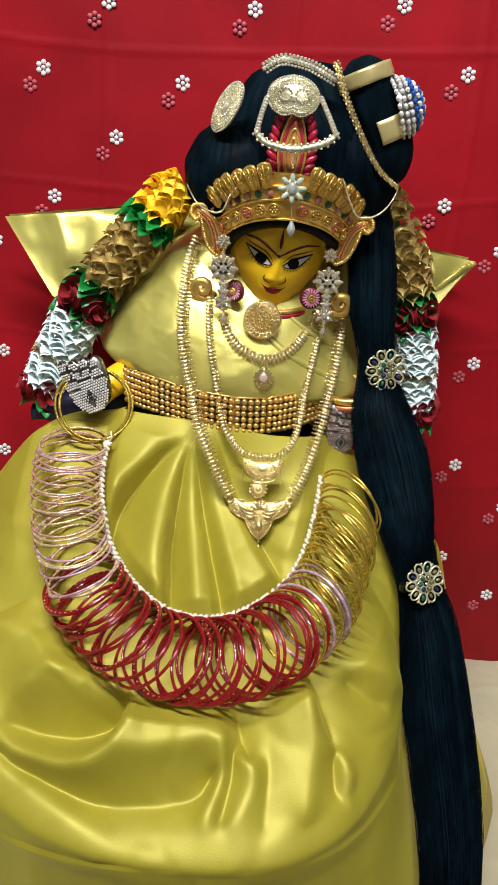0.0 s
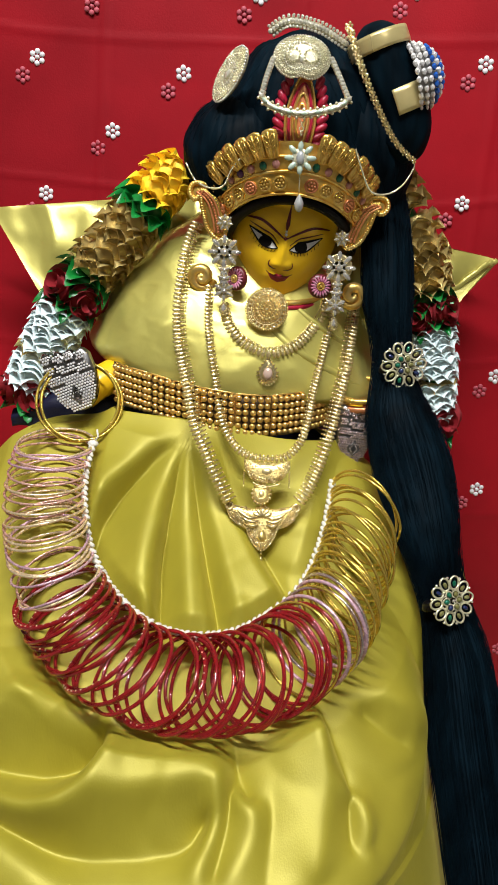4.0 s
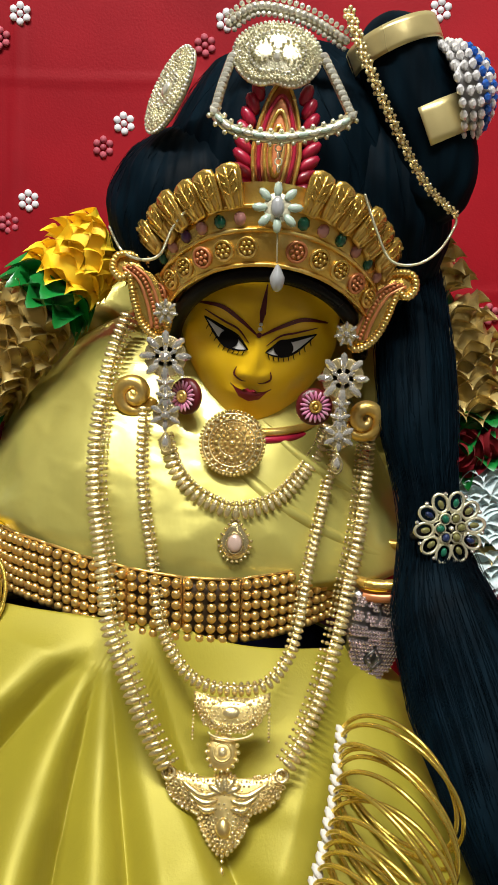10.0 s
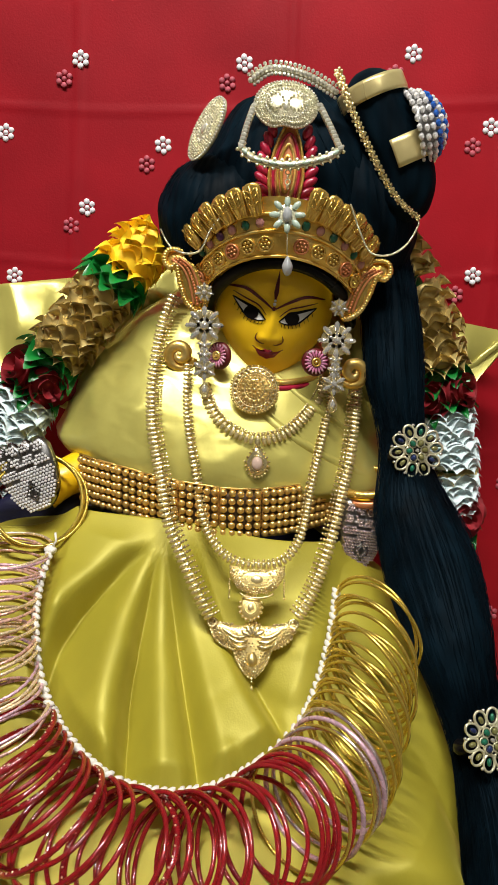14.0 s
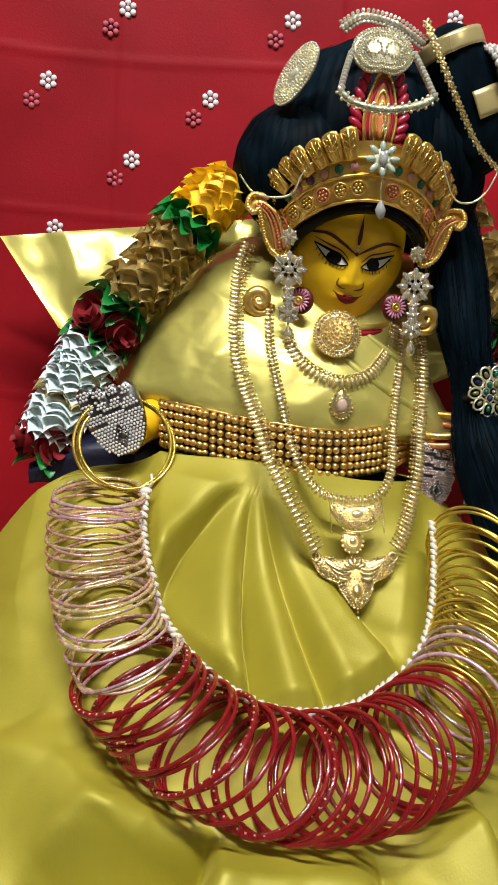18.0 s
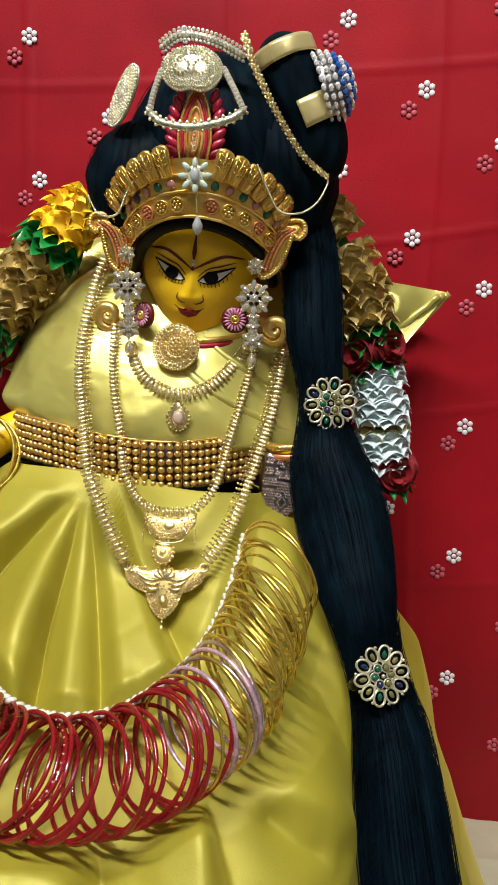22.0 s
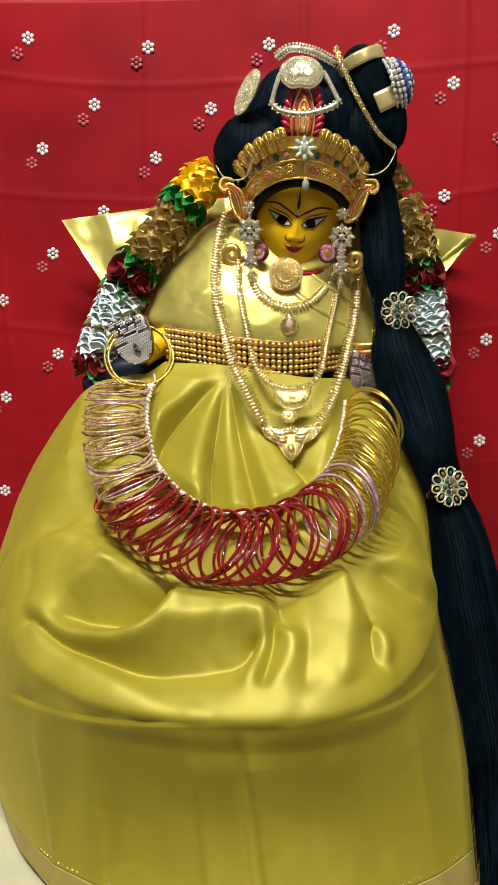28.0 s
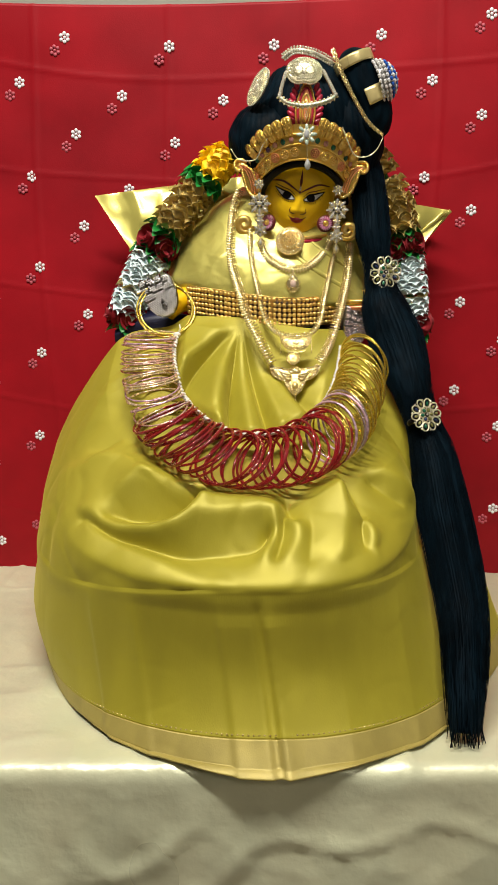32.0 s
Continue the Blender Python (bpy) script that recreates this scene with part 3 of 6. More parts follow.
def skirt_base(a, s):
    """Places for arrays a (angle round the waist, 0 to the right, 90 degrees to the front) and s (0 waist, 1 hem)."""
    tab = {k: profile_table(v) for k, v in (("f", FRONT), ("b", BACK), ("l", SIDE), ("r", SIDE_R))}
    at = np.linspace(0, 1, 401)
    sf = rim_share(a, s)
    get = lambda k, row: np.interp(sf if k == "f" else s, at, tab[k][row])
    c, f = np.cos(a), np.sin(a)
    rf, zf = np.where(f > 0, get("f", 0), get("b", 0)), np.where(f > 0, get("f", 1), get("b", 1))
    rs, zs = np.where(c < 0, get("l", 0), get("r", 0)), np.where(c < 0, get("l", 1), get("r", 1))
    p = np.where(s < 0.65, 1.75 + 0.985 * s, 2.39 - 1.1 * (s - 0.65))
    r = (np.abs(c / rs) ** p + np.abs(f / rf) ** p) ** (-1 / p)
    w = (f * f) ** np.where(c < 0, 0.45, 0.7)
    # the cloth swells out again behind the long hair
    deg = np.degrees(np.arctan2(f, c))
    r = r + 0.040 * np.clip((36 - deg) / 18, 0, 1) * np.clip((deg + 75) / 40, 0, 1) * np.clip((s - 0.2) / 0.3, 0, 1) * (1 - 0.65 * np.clip((s - 0.7) / 0.3, 0, 1))
    return np.stack([AX + r * c, AY - r * f, zs + (zf - zs) * w], -1)


# the cord that carries the bangles over the lap
CORD_LINE = [(-0.1087, 0.644, 0.347), (-0.110, 0.610, 0.322), (-0.103, 0.580, 0.302), (-0.097, 0.572, 0.284), (-0.080, 0.553, 0.267), (-0.055, 0.533, 0.256), (-0.028, 0.532, 0.247),
             (0.002, 0.536, 0.248), (0.029, 0.549, 0.258), (0.046, 0.565, 0.268), (0.058, 0.585, 0.284), (0.067, 0.610, 0.308), (0.0715, 0.632, 0.329)]

NU, NV = 660, 300


def skirt_points():
    u = np.arange(NU) / NU
    a = np.where(u < 0.78, u / 0.78 * 1.16 - 0.08, 1.08 + (u - 0.78) / 0.22 * 0.84) * pi
    v = np.linspace(0, 1, NV)
    A, S = np.meshgrid(a, v)
    P = skirt_base(A, S)
    du = np.roll(P, -1, 1) - np.roll(P, 1, 1)
    dv = np.gradient(P, axis=0)
    N = np.cross(du, dv)
    N /= np.maximum(1e-9, np.linalg.norm(N, axis=-1, keepdims=True))
    N *= np.where((N[..., 2] < 0) & (N[..., 1] > 0), -1, 1)[..., None]
    D = np.zeros(A.shape)
    x, y = P[..., 0], P[..., 1]
    D += (1.25 - 0.5 * np.clip((rim_share(A, S) - 0.46) / 0.16, 0, 1)) * fold_heights()(x, y) * np.clip((0.648 - rim_share(A, S)) / (0.012 + 0.14 * np.clip(1 - np.sin(A) * 1.3, 0, 1)), 0, 1) * np.clip(S / 0.05, 0, 1) * np.clip(np.sin(A) * 1.8 + 0.05, 0, 1)
    for at, h, wl, wr in DROPS:
        off = x - at - 0.06 * (S - 0.66)
        D += 1.7 * h * np.clip((S - 0.65) / 0.06, 0, 1) * np.clip(np.sin(A) * 3, 0, 1) * np.exp(-(np.abs(off) / np.where(off < 0, wl, wr)) ** 1.3)
    grain = np.array([[n3(q, 8, 2.0) + 0.25 * n3(q, 31, 5.0) for q in row[::4]] for row in P[::3]])
    grain = np.repeat(np.repeat(grain, 4, 1)[:, :NU], 3, 0)[:NV]
    for _ in range(3):
        grain = (grain + np.roll(grain, 2, 1) + np.roll(grain, -2, 1)) / 3
        grain[2:-2] = (grain[:-4] + grain[2:-2] + grain[4:]) / 3
    crumple = np.array([[0.22 - min(0.22, abs(n3(q, 9, 11.0))) + 0.5 * (0.2 - min(0.2, abs(n3(q, 21, 4.0)))) for q in row[::2]] for row in P[::2]])
    crumple = np.repeat(np.repeat(crumple, 2, 1)[:, :NU], 2, 0)[:NV]
    crumple = (crumple + np.roll(crumple, 1, 1) + np.roll(crumple, -1, 1)) / 3
    crumple[1:-1] = (crumple[:-2] + crumple[1:-1] + crumple[2:]) / 3
    D -= 0.011 * crumple * np.clip((S - 0.1) / 0.2, 0, 1) * np.where(S > 0.64, 0.25, 1) * np.clip(np.sin(A) * 2 + 0.2, 0.2, 1)
    D += 0.0012 * grain * np.clip((S - 0.1) / 0.3, 0, 1)
    # the bangles press the cloth down
    near = np.full(A.shape, 9.0)
    for p in spline(CORD_LINE, 40):
        out = Vector((p.x + 0.018, p.y - 0.620, 0)).normalized() * 0.031
        near = np.minimum(near, np.hypot(x - p.x - out.x, y - p.y - out.y))
    press = np.clip((0.042 - near) / 0.016, 0, 1)
    D = D * (1 - press) + (0.25 * np.minimum(D, 0.012) - 0.004) * press
    P = P + N * D[..., None]
    # the hem lies on the table and hangs only past its front edge
    P[..., 2] += np.maximum(0, 0.003 - P[..., 2]) * np.clip((P[..., 1] - 0.324) / 0.028, 0, 1)
    return P


def build_skirt():
    top = thing("saree_skirt", "gold satin skirt draped over the doll's lap", "skirt", at=(AX, 0.58, 0))
    P = skirt_points()
    cut, seam = NV - 22, NV - 25

    def rows(a, b):
        g = Geo()
        n = b - a
        g.v = [Vector(q) for q in P[a:b].reshape(-1, 3)]
        g.f = [(j * NU + i, (j + 1) * NU + i, (j + 1) * NU + (i + 1) % NU, j * NU + (i + 1) % NU) for j in range(n - 1) for i in range(NU)]
        g.m = [0] * len(g.f)
        return g
    sk = slab(put("skirt_cloth", rows(0, cut), SATIN, top), 0.0012)
    slab(put("border", rows(cut - 1, NV), BORDER, top, "paler gold woven border along the hem"), 0.0016)
    dot = Geo().ball((0, 0, 0), (0.0010, 0.0008, 0.0008), 6, 4).mesh("thread_dot", PALE_GOLD)
    line = spline([tuple(P[seam, i]) for i in range(20, int(NU * 0.72), 12)], 190)
    for p in line:
        put("thread_dot", dot, None, top, m=Matrix.Translation(p + Vector((0, -0.0008, 0.0006))))
    rnd = random.Random(12)
    leaf = Geo().ball((0, 0, 0), (0.0028, 0.0007, 0.0013), 8, 4).mesh("woven_leaf", BORDER)
    for _ in range(170):
        j, i = rnd.randint(NV - 50, NV - 28), rnd.randint(20, int(NU * 0.74))
        n = (Vector(P[j, i + 1]) - Vector(P[j, i])).cross(Vector(P[j + 1, i]) - Vector(P[j, i])).normalized()
        q = n.to_track_quat("Y", "Z").to_matrix().to_4x4() @ pose(0, 0, 0, 0, rnd.uniform(0, 180), 0)
        q.translation = Vector(P[j, i])
        put("woven_leaf", leaf, None, top, m=q)
    return sk


TORSO = [(0, 0.127, 0.093, 0.377), (0.10, 0.132, 0.099, 0.384), (0.35, 0.118, 0.095, 0.412), (0.6, 0.104, 0.078, 0.447), (0.8, 0.078, 0.055, 0.482), (1, 0.034, 0.030, 0.515)]
TX, TY = -0.006, 0.762


def blouse_point(u, v):
    a = 2 * pi * u
    rx, ry, z = ease(TORSO, v)
    c, s = cos(a), sin(a)
    p = 2.3
    r = (abs(c) ** p + abs(s) ** p) ** (-1 / p)
    tuck = 1 - 0.17 * step(0.24, 0.0, v) * step(-0.2, -0.8, c)
    x, y = TX + rx * r * c * tuck, TY - ry * r * s * (1.0 if s > 0 else 0.5)
    z += 0.016 * step(0.0, -0.11, x) * (1 - v) - 0.004 * (1 - v) * step(-0.02, 0.1, x)
    q = Vector((x, y, z))
    d = 0.004 * n3(q, 14, 4.0)
    # slanting soft folds and small crumples
    e = x * 0.75 + z * 0.66
    d += 0.0014 * (1 - abs(2 * ((e * 19 + 1.3 * n3(q, 9, 3.0)) % 1) - 1)) * step(0.03, -0.06, x)
    k = abs(n3(q, 17, 8.0))
    d += 0.0030 * (0.30 - min(0.30, k)) * 2 + 0.0012 * (0.3 - min(0.3, abs(n3(q, 60, 1.0))))
    return q + Vector((c, -s, 0.25)) * d


def build_blouse():
    top = thing("saree_blouse", "shiny gold silk drape wrapped round the doll's shoulders", "blouse", at=(TX, TY, 0.37))
    ob = put("drape", Geo().grid(blouse_point, 260, 130, True, False), SILK, top)
    slab(ob, 0.0012)
    put("rolled_hem", Geo().tube([blouse_point(i / 160, 0.0) for i in range(160)], 0.0016, 8, True), SILK, top)
    for line, wide in (([(0.235, 0.66), (0.19, 0.44), (0.125, 0.22), (0.09, 0.10)], 0.020), ([(0.20, 0.72), (0.15, 0.52), (0.08, 0.36)], 0.016)):
        path = [(p.x, p.y) for p in spline([(a, b, 0) for a, b in line], 40)]

        def fold(u, v):
            pu, pv = path[int(round(v * 39))]
            k = 2 * u - 1
            lift = 0.0035 * sin(pi * v) ** 0.7 * (1 - abs(k) ** (0.8 if k < 0 else 2.6)) - 0.0006
            p = blouse_point(pu + k * wide * (0.4 + 0.6 * v), pv)
            return p + Vector((p.x - TX, (p.y - TY) * 1.4, 0.02)).normalized() * lift
        put("pleat", Geo().grid(fold, 16, 39), SILK, top)
    return ob


def build_waist():
    def fn(u, v):
        a = 2 * pi * u
        return -0.012 + 0.092 * cos(a), 0.742 + (0.078 if sin(a) > 0 else 0.04) * -sin(a), mix(0.27, 0.388, v) + 0.002 * sin(9 * a)
    ob = put("underskirt", Geo().grid(fn, 60, 12, True, False, caps=True), NAVY)
    tagged(ob, "dark navy blue cloth tied under the doll's gold drape", "underskirt")

    def side(u, v):
        a = 2 * pi * u
        r = 0.020 * (1 + 0.1 * sin(5 * a + 4 * v)) * (0.35 + 0.65 * step(0, 0.4, v))
        return mix(-0.192, -0.085, v), 0.715 + r * cos(a), 0.342 + 0.010 * sin(pi * v) + r * sin(a)
    ob = put("cloth_roll", Geo().grid(side, 24, 20, True, False, caps=True), NAVY)
    tagged(ob, "rolled navy blue cloth behind the doll's hand", "cloth")


build_waist()
skirt_cloth = build_skirt()
blouse_cloth = build_blouse()

# ---- the doll ----
FACE = pose(0.0290, 0.7150, 0.5005, 5, 7.5, 0) @ Matrix.Diagonal((0.975, 1, 1.0, 1))      # local x right, -y out of the face, z up


def face_front(x, z):
    """How far the face stands out at x, z of its own frame."""
    w = 0.0425 * (1 - 0.62 * step(0.004, -0.058, z) - 0.05 * step(0.0, 0.05, z))
    k = max(0.0, 1 - (x / w) ** 2) ** 0.5
    h = 1 - 0.25 * step(0.012, -0.05, z) ** 2 - 0.12 * step(0.02, 0.06, z)
    d = 0.040 * k * h
    g = lambda cx, cz, sx, sz: math.exp(-((x - cx) / sx) ** 2 - ((z - cz) / sz) ** 2)
    d += 0.0031 * math.exp(-(x / (0.0027 + 0.0014 * step(0.0, -0.014, z))) ** 2) * step(0.014, -0.012, z) * step(-0.0215, -0.0150, z)
    d += 0.0017 * (g(-0.0052, -0.0148, 0.0030, 0.003) + g(0.0052, -0.0148, 0.0030, 0.003))
    d -= 0.0030 * (g(-0.017, 0.008, 0.011, 0.006) + g(0.017, 0.008, 0.011, 0.006))
    d += 0.0018 * g(0, -0.0252, 0.009, 0.003) + 0.0026 * g(0, -0.040, 0.010, 0.006)
    return d


def build_doll():
    g = Geo()

    def face(u, v):
        z = mix(-0.0545, 0.062, v)
        w = 0.0425 * (1 - 0.62 * step(0.004, -0.058, z) - 0.05 * step(0.0, 0.05, z))
        x = w * sin(mix(-pi / 2, pi / 2, u))
        end = (1 - v) ** 14 
        return x * (1 - 0.6 * end), -face_front(x, z) * (1 - 0.8 * end) , z
    g.grid(face, 90, 110, mat=0, m=FACE)
    g.ball((0, 0.012, 0.01), (0.038, 0.042, 0.050), 32, 16, m=FACE)
    g.tube([(0.026, 0.735, 0.40), (0.026, 0.722, 0.43), (0.026, 0.722, 0.46), (0.026, 0.725, 0.49)], 0.024, 24)
    # arms and palms
    g.tube(spline([(-0.055, 0.740, 0.390), (-0.092, 0.708, 0.389), (-0.114, 0.688, 0.382), (-0.126, 0.680, 0.372)], 14), lambda t: 0.018 - 0.006 * t, 20)
    g.tube(spline([(0.045, 0.750, 0.372), (0.082, 0.712, 0.370), (0.092, 0.685, 0.356), (0.092, 0.674, 0.345)], 14), lambda t: 0.018 - 0.006 * t, 20)

    def on_face(x, z, lift=0.0004):
        return Vector((x, -face_front(x, z) - lift, z))

    def stroke(pts, w, mat, lift=0.0005, n=26):
        line = spline([(x, 0, z) for x, z in pts], n)
        for i in range(n - 1):
            a, b = line[i], line[i + 1]
            t = (b - a).normalized()
            s = Vector((-t.z, 0, t.x))
            wa, wb = w(i / (n - 1)), w((i + 1) / (n - 1))
            q = [on_face(p.x, p.z, lift) for p in (a - s * wa, b - s * wb, b + s * wb, a + s * wa)]
            g.add(q, [(0, 1, 2, 3)], mat, FACE)

    def patch(outline, mat, lift):
        cx, cz = sum(p[0] for p in outline) / len(outline), sum(p[1] for p in outline) / len(outline)
        n = len(outline)
        vs = [on_face(cx, cz, lift)]
        for k in (0.5, 1.0):
            vs += [on_face(mix(cx, x, k), mix(cz, z, k), lift) for x, z in outline]
        fs = [(0, 1 + i, 1 + (i + 1) % n) for i in range(n)] + [(1 + i, 1 + n + i, 1 + n + (i + 1) % n, 1 + (i + 1) % n) for i in range(n)]
        g.add(vs, fs, mat, FACE)
    thin = lambda w: (lambda t: w * (0.25 + 0.75 * sin(pi * min(1, t * 0.9 + 0.05))))
    for k in (-1, 1):
        up = [(k * 0.0045, -0.0026), (k * 0.0105, 0.0028), (k * 0.0180, 0.0052), (k * 0.0290, 0.0090)]
        low = [(k * 0.0045, -0.0026), (k * 0.0105, -0.0037), (k * 0.0185, -0.0014), (k * 0.0290, 0.0090)]
        U, Lw = [(p.x, p.z) for p in spline([(x, 0, z) for x, z in up], 14)], [(p.x, p.z) for p in spline([(x, 0, z) for x, z in low], 14)]
        patch(U + Lw[::-1][1:-1], 1, 0.0005)
        cx = 0.0140 * k - 0.0008
        patch([(cx + 0.0050 * cos(a), 0.0006 + 0.0042 * sin(a)) for a in [2 * pi * i / 18 for i in range(18)]], 2, 0.0008)
        stroke(up, thin(0.0009), 2, 0.0011)
        stroke(low, thin(0.0006), 2, 0.0011)
        stroke([(x, z + 0.0032) for x, z in up], thin(0.0005), 3)
        stroke([(k * 0.0012, 0.0052), (k * 0.010, 0.0105), (k * 0.021, 0.0155), (k * 0.034, 0.0150)], thin(0.0011), 3)
        for i in range(9):
            x = k * mix(0.006, 0.026, i / 8)
            z = min(Lw, key=lambda p: abs(p[0] - x))[1]
            stroke([(x, z), (x + k * 0.0006, z - 0.0016), (x + k * 0.001, z - 0.0026)], lambda t: 0.00022, 2, n=4)
        stroke([(k * 0.0030, -0.0182), (k * 0.0056, -0.0182), (k * 0.0094, -0.0158), (k * 0.0086, -0.0118)], thin(0.0005), 3, 0.0006)
    mouth = [(-0.0106, -0.0228), (-0.005, -0.0238), (-0.0016, -0.0226), (0, -0.0234), (0.0016, -0.0226), (0.005, -0.0238), (0.0106, -0.0228), (0.0062, -0.0276), (0.0, -0.0294), (-0.0062, -0.0276)]
    patch([(0.86 * x, z + 0.0008) for x, z in mouth], 4, 0.0008)
    stroke([(-0.0106, -0.0208), (-0.0044, -0.0242), (0, -0.0238), (0.0044, -0.0242), (0.0106, -0.0208)], thin(0.0006), 3, 0.0013)
    leaf = [(0, 0.0085), (0.0016, 0.016), (0.0010, 0.023), (0, 0.031), (-0.0010, 0.023), (-0.0016, 0.016)]
    patch(leaf, 3, 0.0006)
    for z, r, mat in ((0.0105, 0.0010, 1), (0.0082, 0.0012, 1), (0.0052, 0.0014, 3)):
        g.ball(on_face(0, z, 0.0004), (r, 0.0007, r), 8, 5, mat=mat, m=FACE)
    ob = put("doll", g, [SKIN, EYE_WHITE, EYE_BLACK, MAROON, LIP])
    return tagged(ob, "yellow painted clay doll with folded-down gaze, seated on the table", "doll")


build_doll()


# ---- hair ----
def fibres(g, path, width, depth, n, seed, fray=0.005, thick=0.00018, t0=0.0, t1=1.0):
    rnd = random.Random(seed)
    fr = frames(path, (0, -1, 0.3))
    m = len(fr)
    for _ in range(n):
        a, rr = rnd.uniform(0, 2 * pi), rnd.uniform(0.9, 1.04)
        ph, s0, s1 = rnd.uniform(0, 6), rnd.uniform(t0, t0 + 0.2), rnd.uniform(t1 - 0.12, t1)
        pts = []
        for j in range(14):
            t = mix(s0, s1, j / 13)
            q = fr[min(m - 1, int(t * (m - 1)))]
            w, d = width(t), depth(t)
            k = rr + fray / max(0.004, w) * sin(ph + 5 * t) * 0.5
            pts.append(q @ Vector((0, w * k * cos(a), d * k * sin(a))))
        g.tube(pts, thick, 3)


def tress(path, width, depth, g, nu=44, nv=90, seed=1):
    fr = frames(spline(path, nv), (0, -1, 0.3))

    def fn(u, v):
        q = fr[int(round(v * (nv - 1)))]
        a = 2 * pi * u
        k = 1 + 0.02 * sin(5 * a + 7 * v) + 0.008 * sin(11 * a + seed + 9 * v) + 0.05 * noise.noise(Vector((cos(a) * 4, sin(a) * 4, v * 3 + seed)))
        return q @ Vector((0, width(v) * k * cos(a), depth(v) * k * sin(a)))
    g.grid(fn, nu, nv, True, False, caps=True)


# middle of the long hair and its half width there
TAIL = [(0.100, 0.715, 0.548), (0.109, 0.707, 0.514), (0.112, 0.688, 0.458), (0.1195, 0.677, 0.411), (0.1210, 0.654, 0.380), (0.1310, 0.630, 0.347), (0.139, 0.603, 0.313), (0.1455, 0.588, 0.288),
        (0.151, 0.578, 0.267), (0.161, 0.555, 0.232), (0.166, 0.528, 0.188), (0.174, 0.490, 0.130), (0.176, 0.455, 0.090), (0.171, 0.421, 0.049), (0.165, 0.392, 0.010)]
TAIL_HALF = [0.018, 0.0175, 0.0185, 0.0105, 0.022, 0.0285, 0.0245, 0.0185, 0.0130, 0.0205, 0.0245, 0.0245, 0.022, 0.0187, 0.0135]
TAIL_AT = [0.0]
for one, two in zip(TAIL, TAIL[1:]):
    TAIL_AT.append(TAIL_AT[-1] + (Vector(two) - Vector(one)).length)


def tail_width(t):
    return ease([(k / TAIL_AT[-1], w) for k, w in zip(TAIL_AT, TAIL_HALF)], t)[0]


def tail_depth(t):
    return min(0.014, tail_width(t) * 0.6)


BUN = [(0.0835, 0.690, 0.652), (0.088, 0.689, 0.640), (0.096, 0.688, 0.622), (0.107, 0.688, 0.602), (0.1125, 0.691, 0.583), (0.106, 0.700, 0.564)]


def bun_r(t):
    return 0.0200 * min(1, (0.12 + 7 * t) ** 0.5) * (1 - 0.3 * step(0.85, 1, t))


def build_wig():
    top = thing("wig", "long black synthetic hair wig worn by the doll", "wig", at=(0.03, 0.75, 0.5))

    def lump(g, c, r, seed, pull=(0, 0, 0)):
        def fn(u, v):
            a, b = 2 * pi * u, pi * (v - 0.5)
            d = Vector((cos(a) * cos(b), sin(a) * cos(b), sin(b)))
            k = 1 + 0.05 * noise.noise(d * 3 + Vector((seed, 0, 0))) + 0.012 * sin(40 * a + 4 * d.z)
            return Vector(c) + Vector((d.x * r[0], d.y * r[1], d.z * r[2])) * k + Vector(pull) * max(0, -d.z)
        g.grid(fn, 120, 40, True, False)
    g = Geo()
    lump(g, (0.043, 0.722, 0.578), (0.067, 0.052, 0.072), 1)
    lump(g, (-0.004, 0.715, 0.560), (0.047, 0.045, 0.046), 2)
    lump(g, (0.085, 0.720, 0.565), (0.042, 0.045, 0.058), 3)
    put("crown_hair", g, HAIR, top)
    b = Geo()
    bun = spline(BUN, 60)
    tress(bun, bun_r, bun_r, b, seed=3)
    put("bun", b, HAIR, top)
    p = Geo()
    tress(TAIL, tail_width, tail_depth, p, 60, 140, seed=5)
    put("ponytail", p, HAIR, top)
    f = Geo()
    fibres(f, spline(TAIL, 160), tail_width, tail_depth, 900, 9)
    rnd = random.Random(21)
    for i in range(70):
        a = rnd.uniform(-0.6, 0.6)
        end = Vector(TAIL[-1]) + Vector((a * 0.026, rnd.uniform(-0.01, 0.01), 0))
        f.tube(spline([Vector(TAIL[-2]) + Vector((a * 0.03, -0.008 * (1 - a * a), 0)), end + Vector((0, 0, 0.012)), end + Vector((rnd.uniform(-0.003, 0.003), -0.006, -0.006))], 8), 0.0004, 3)
    tagged(put("fringe", f, HAIR, top), kind="stuff")
    s = Geo()
    for i in range(320):
        c, r, q = (((0.043, 0.722, 0.578), (0.067, 0.052, 0.072), 0), ((-0.004, 0.715, 0.560), (0.047, 0.045, 0.046), 1), ((0.085, 0.720, 0.565), (0.042, 0.045, 0.058), 2))[i % 3]
        a, b = rnd.uniform(pi * 0.9, pi * 2.1), rnd.uniform(-0.9, 1.3)
        pts = []
        da, db, lift = (0.35 if cos(a) > 0 else -0.35) * rnd.uniform(0.3, 1), rnd.uniform(-0.9, -0.4), rnd.uniform(0.99, 1.022)
        for k in range(9):
            t = k / 8
            aa, bb = a + da * t, b + db * t
            kk = lift + 0.02 * sin(3 * t + i)
            pts.append(Vector(c) + Vector((cos(aa) * cos(bb) * r[0], sin(aa) * cos(bb) * r[1], sin(bb) * r[2])) * kk)
        s.tube(pts, 0.00012, 3)
    tagged(put("stray_hair", s, HAIR, top), kind="stuff")
    return top


wig = build_wig()

# ---- jewels on the head ----
def facing(x, y, z, pitch=0.0, yaw=0.0, roll=0.0, k=1.0):
    """A pose whose local z looks out at the room, x to the right, y up."""
    return pose(x, y, z, 90 + pitch, 0, yaw) @ pose(0, 0, 0, 0, 0, roll) @ Matrix.Scale(k, 4)


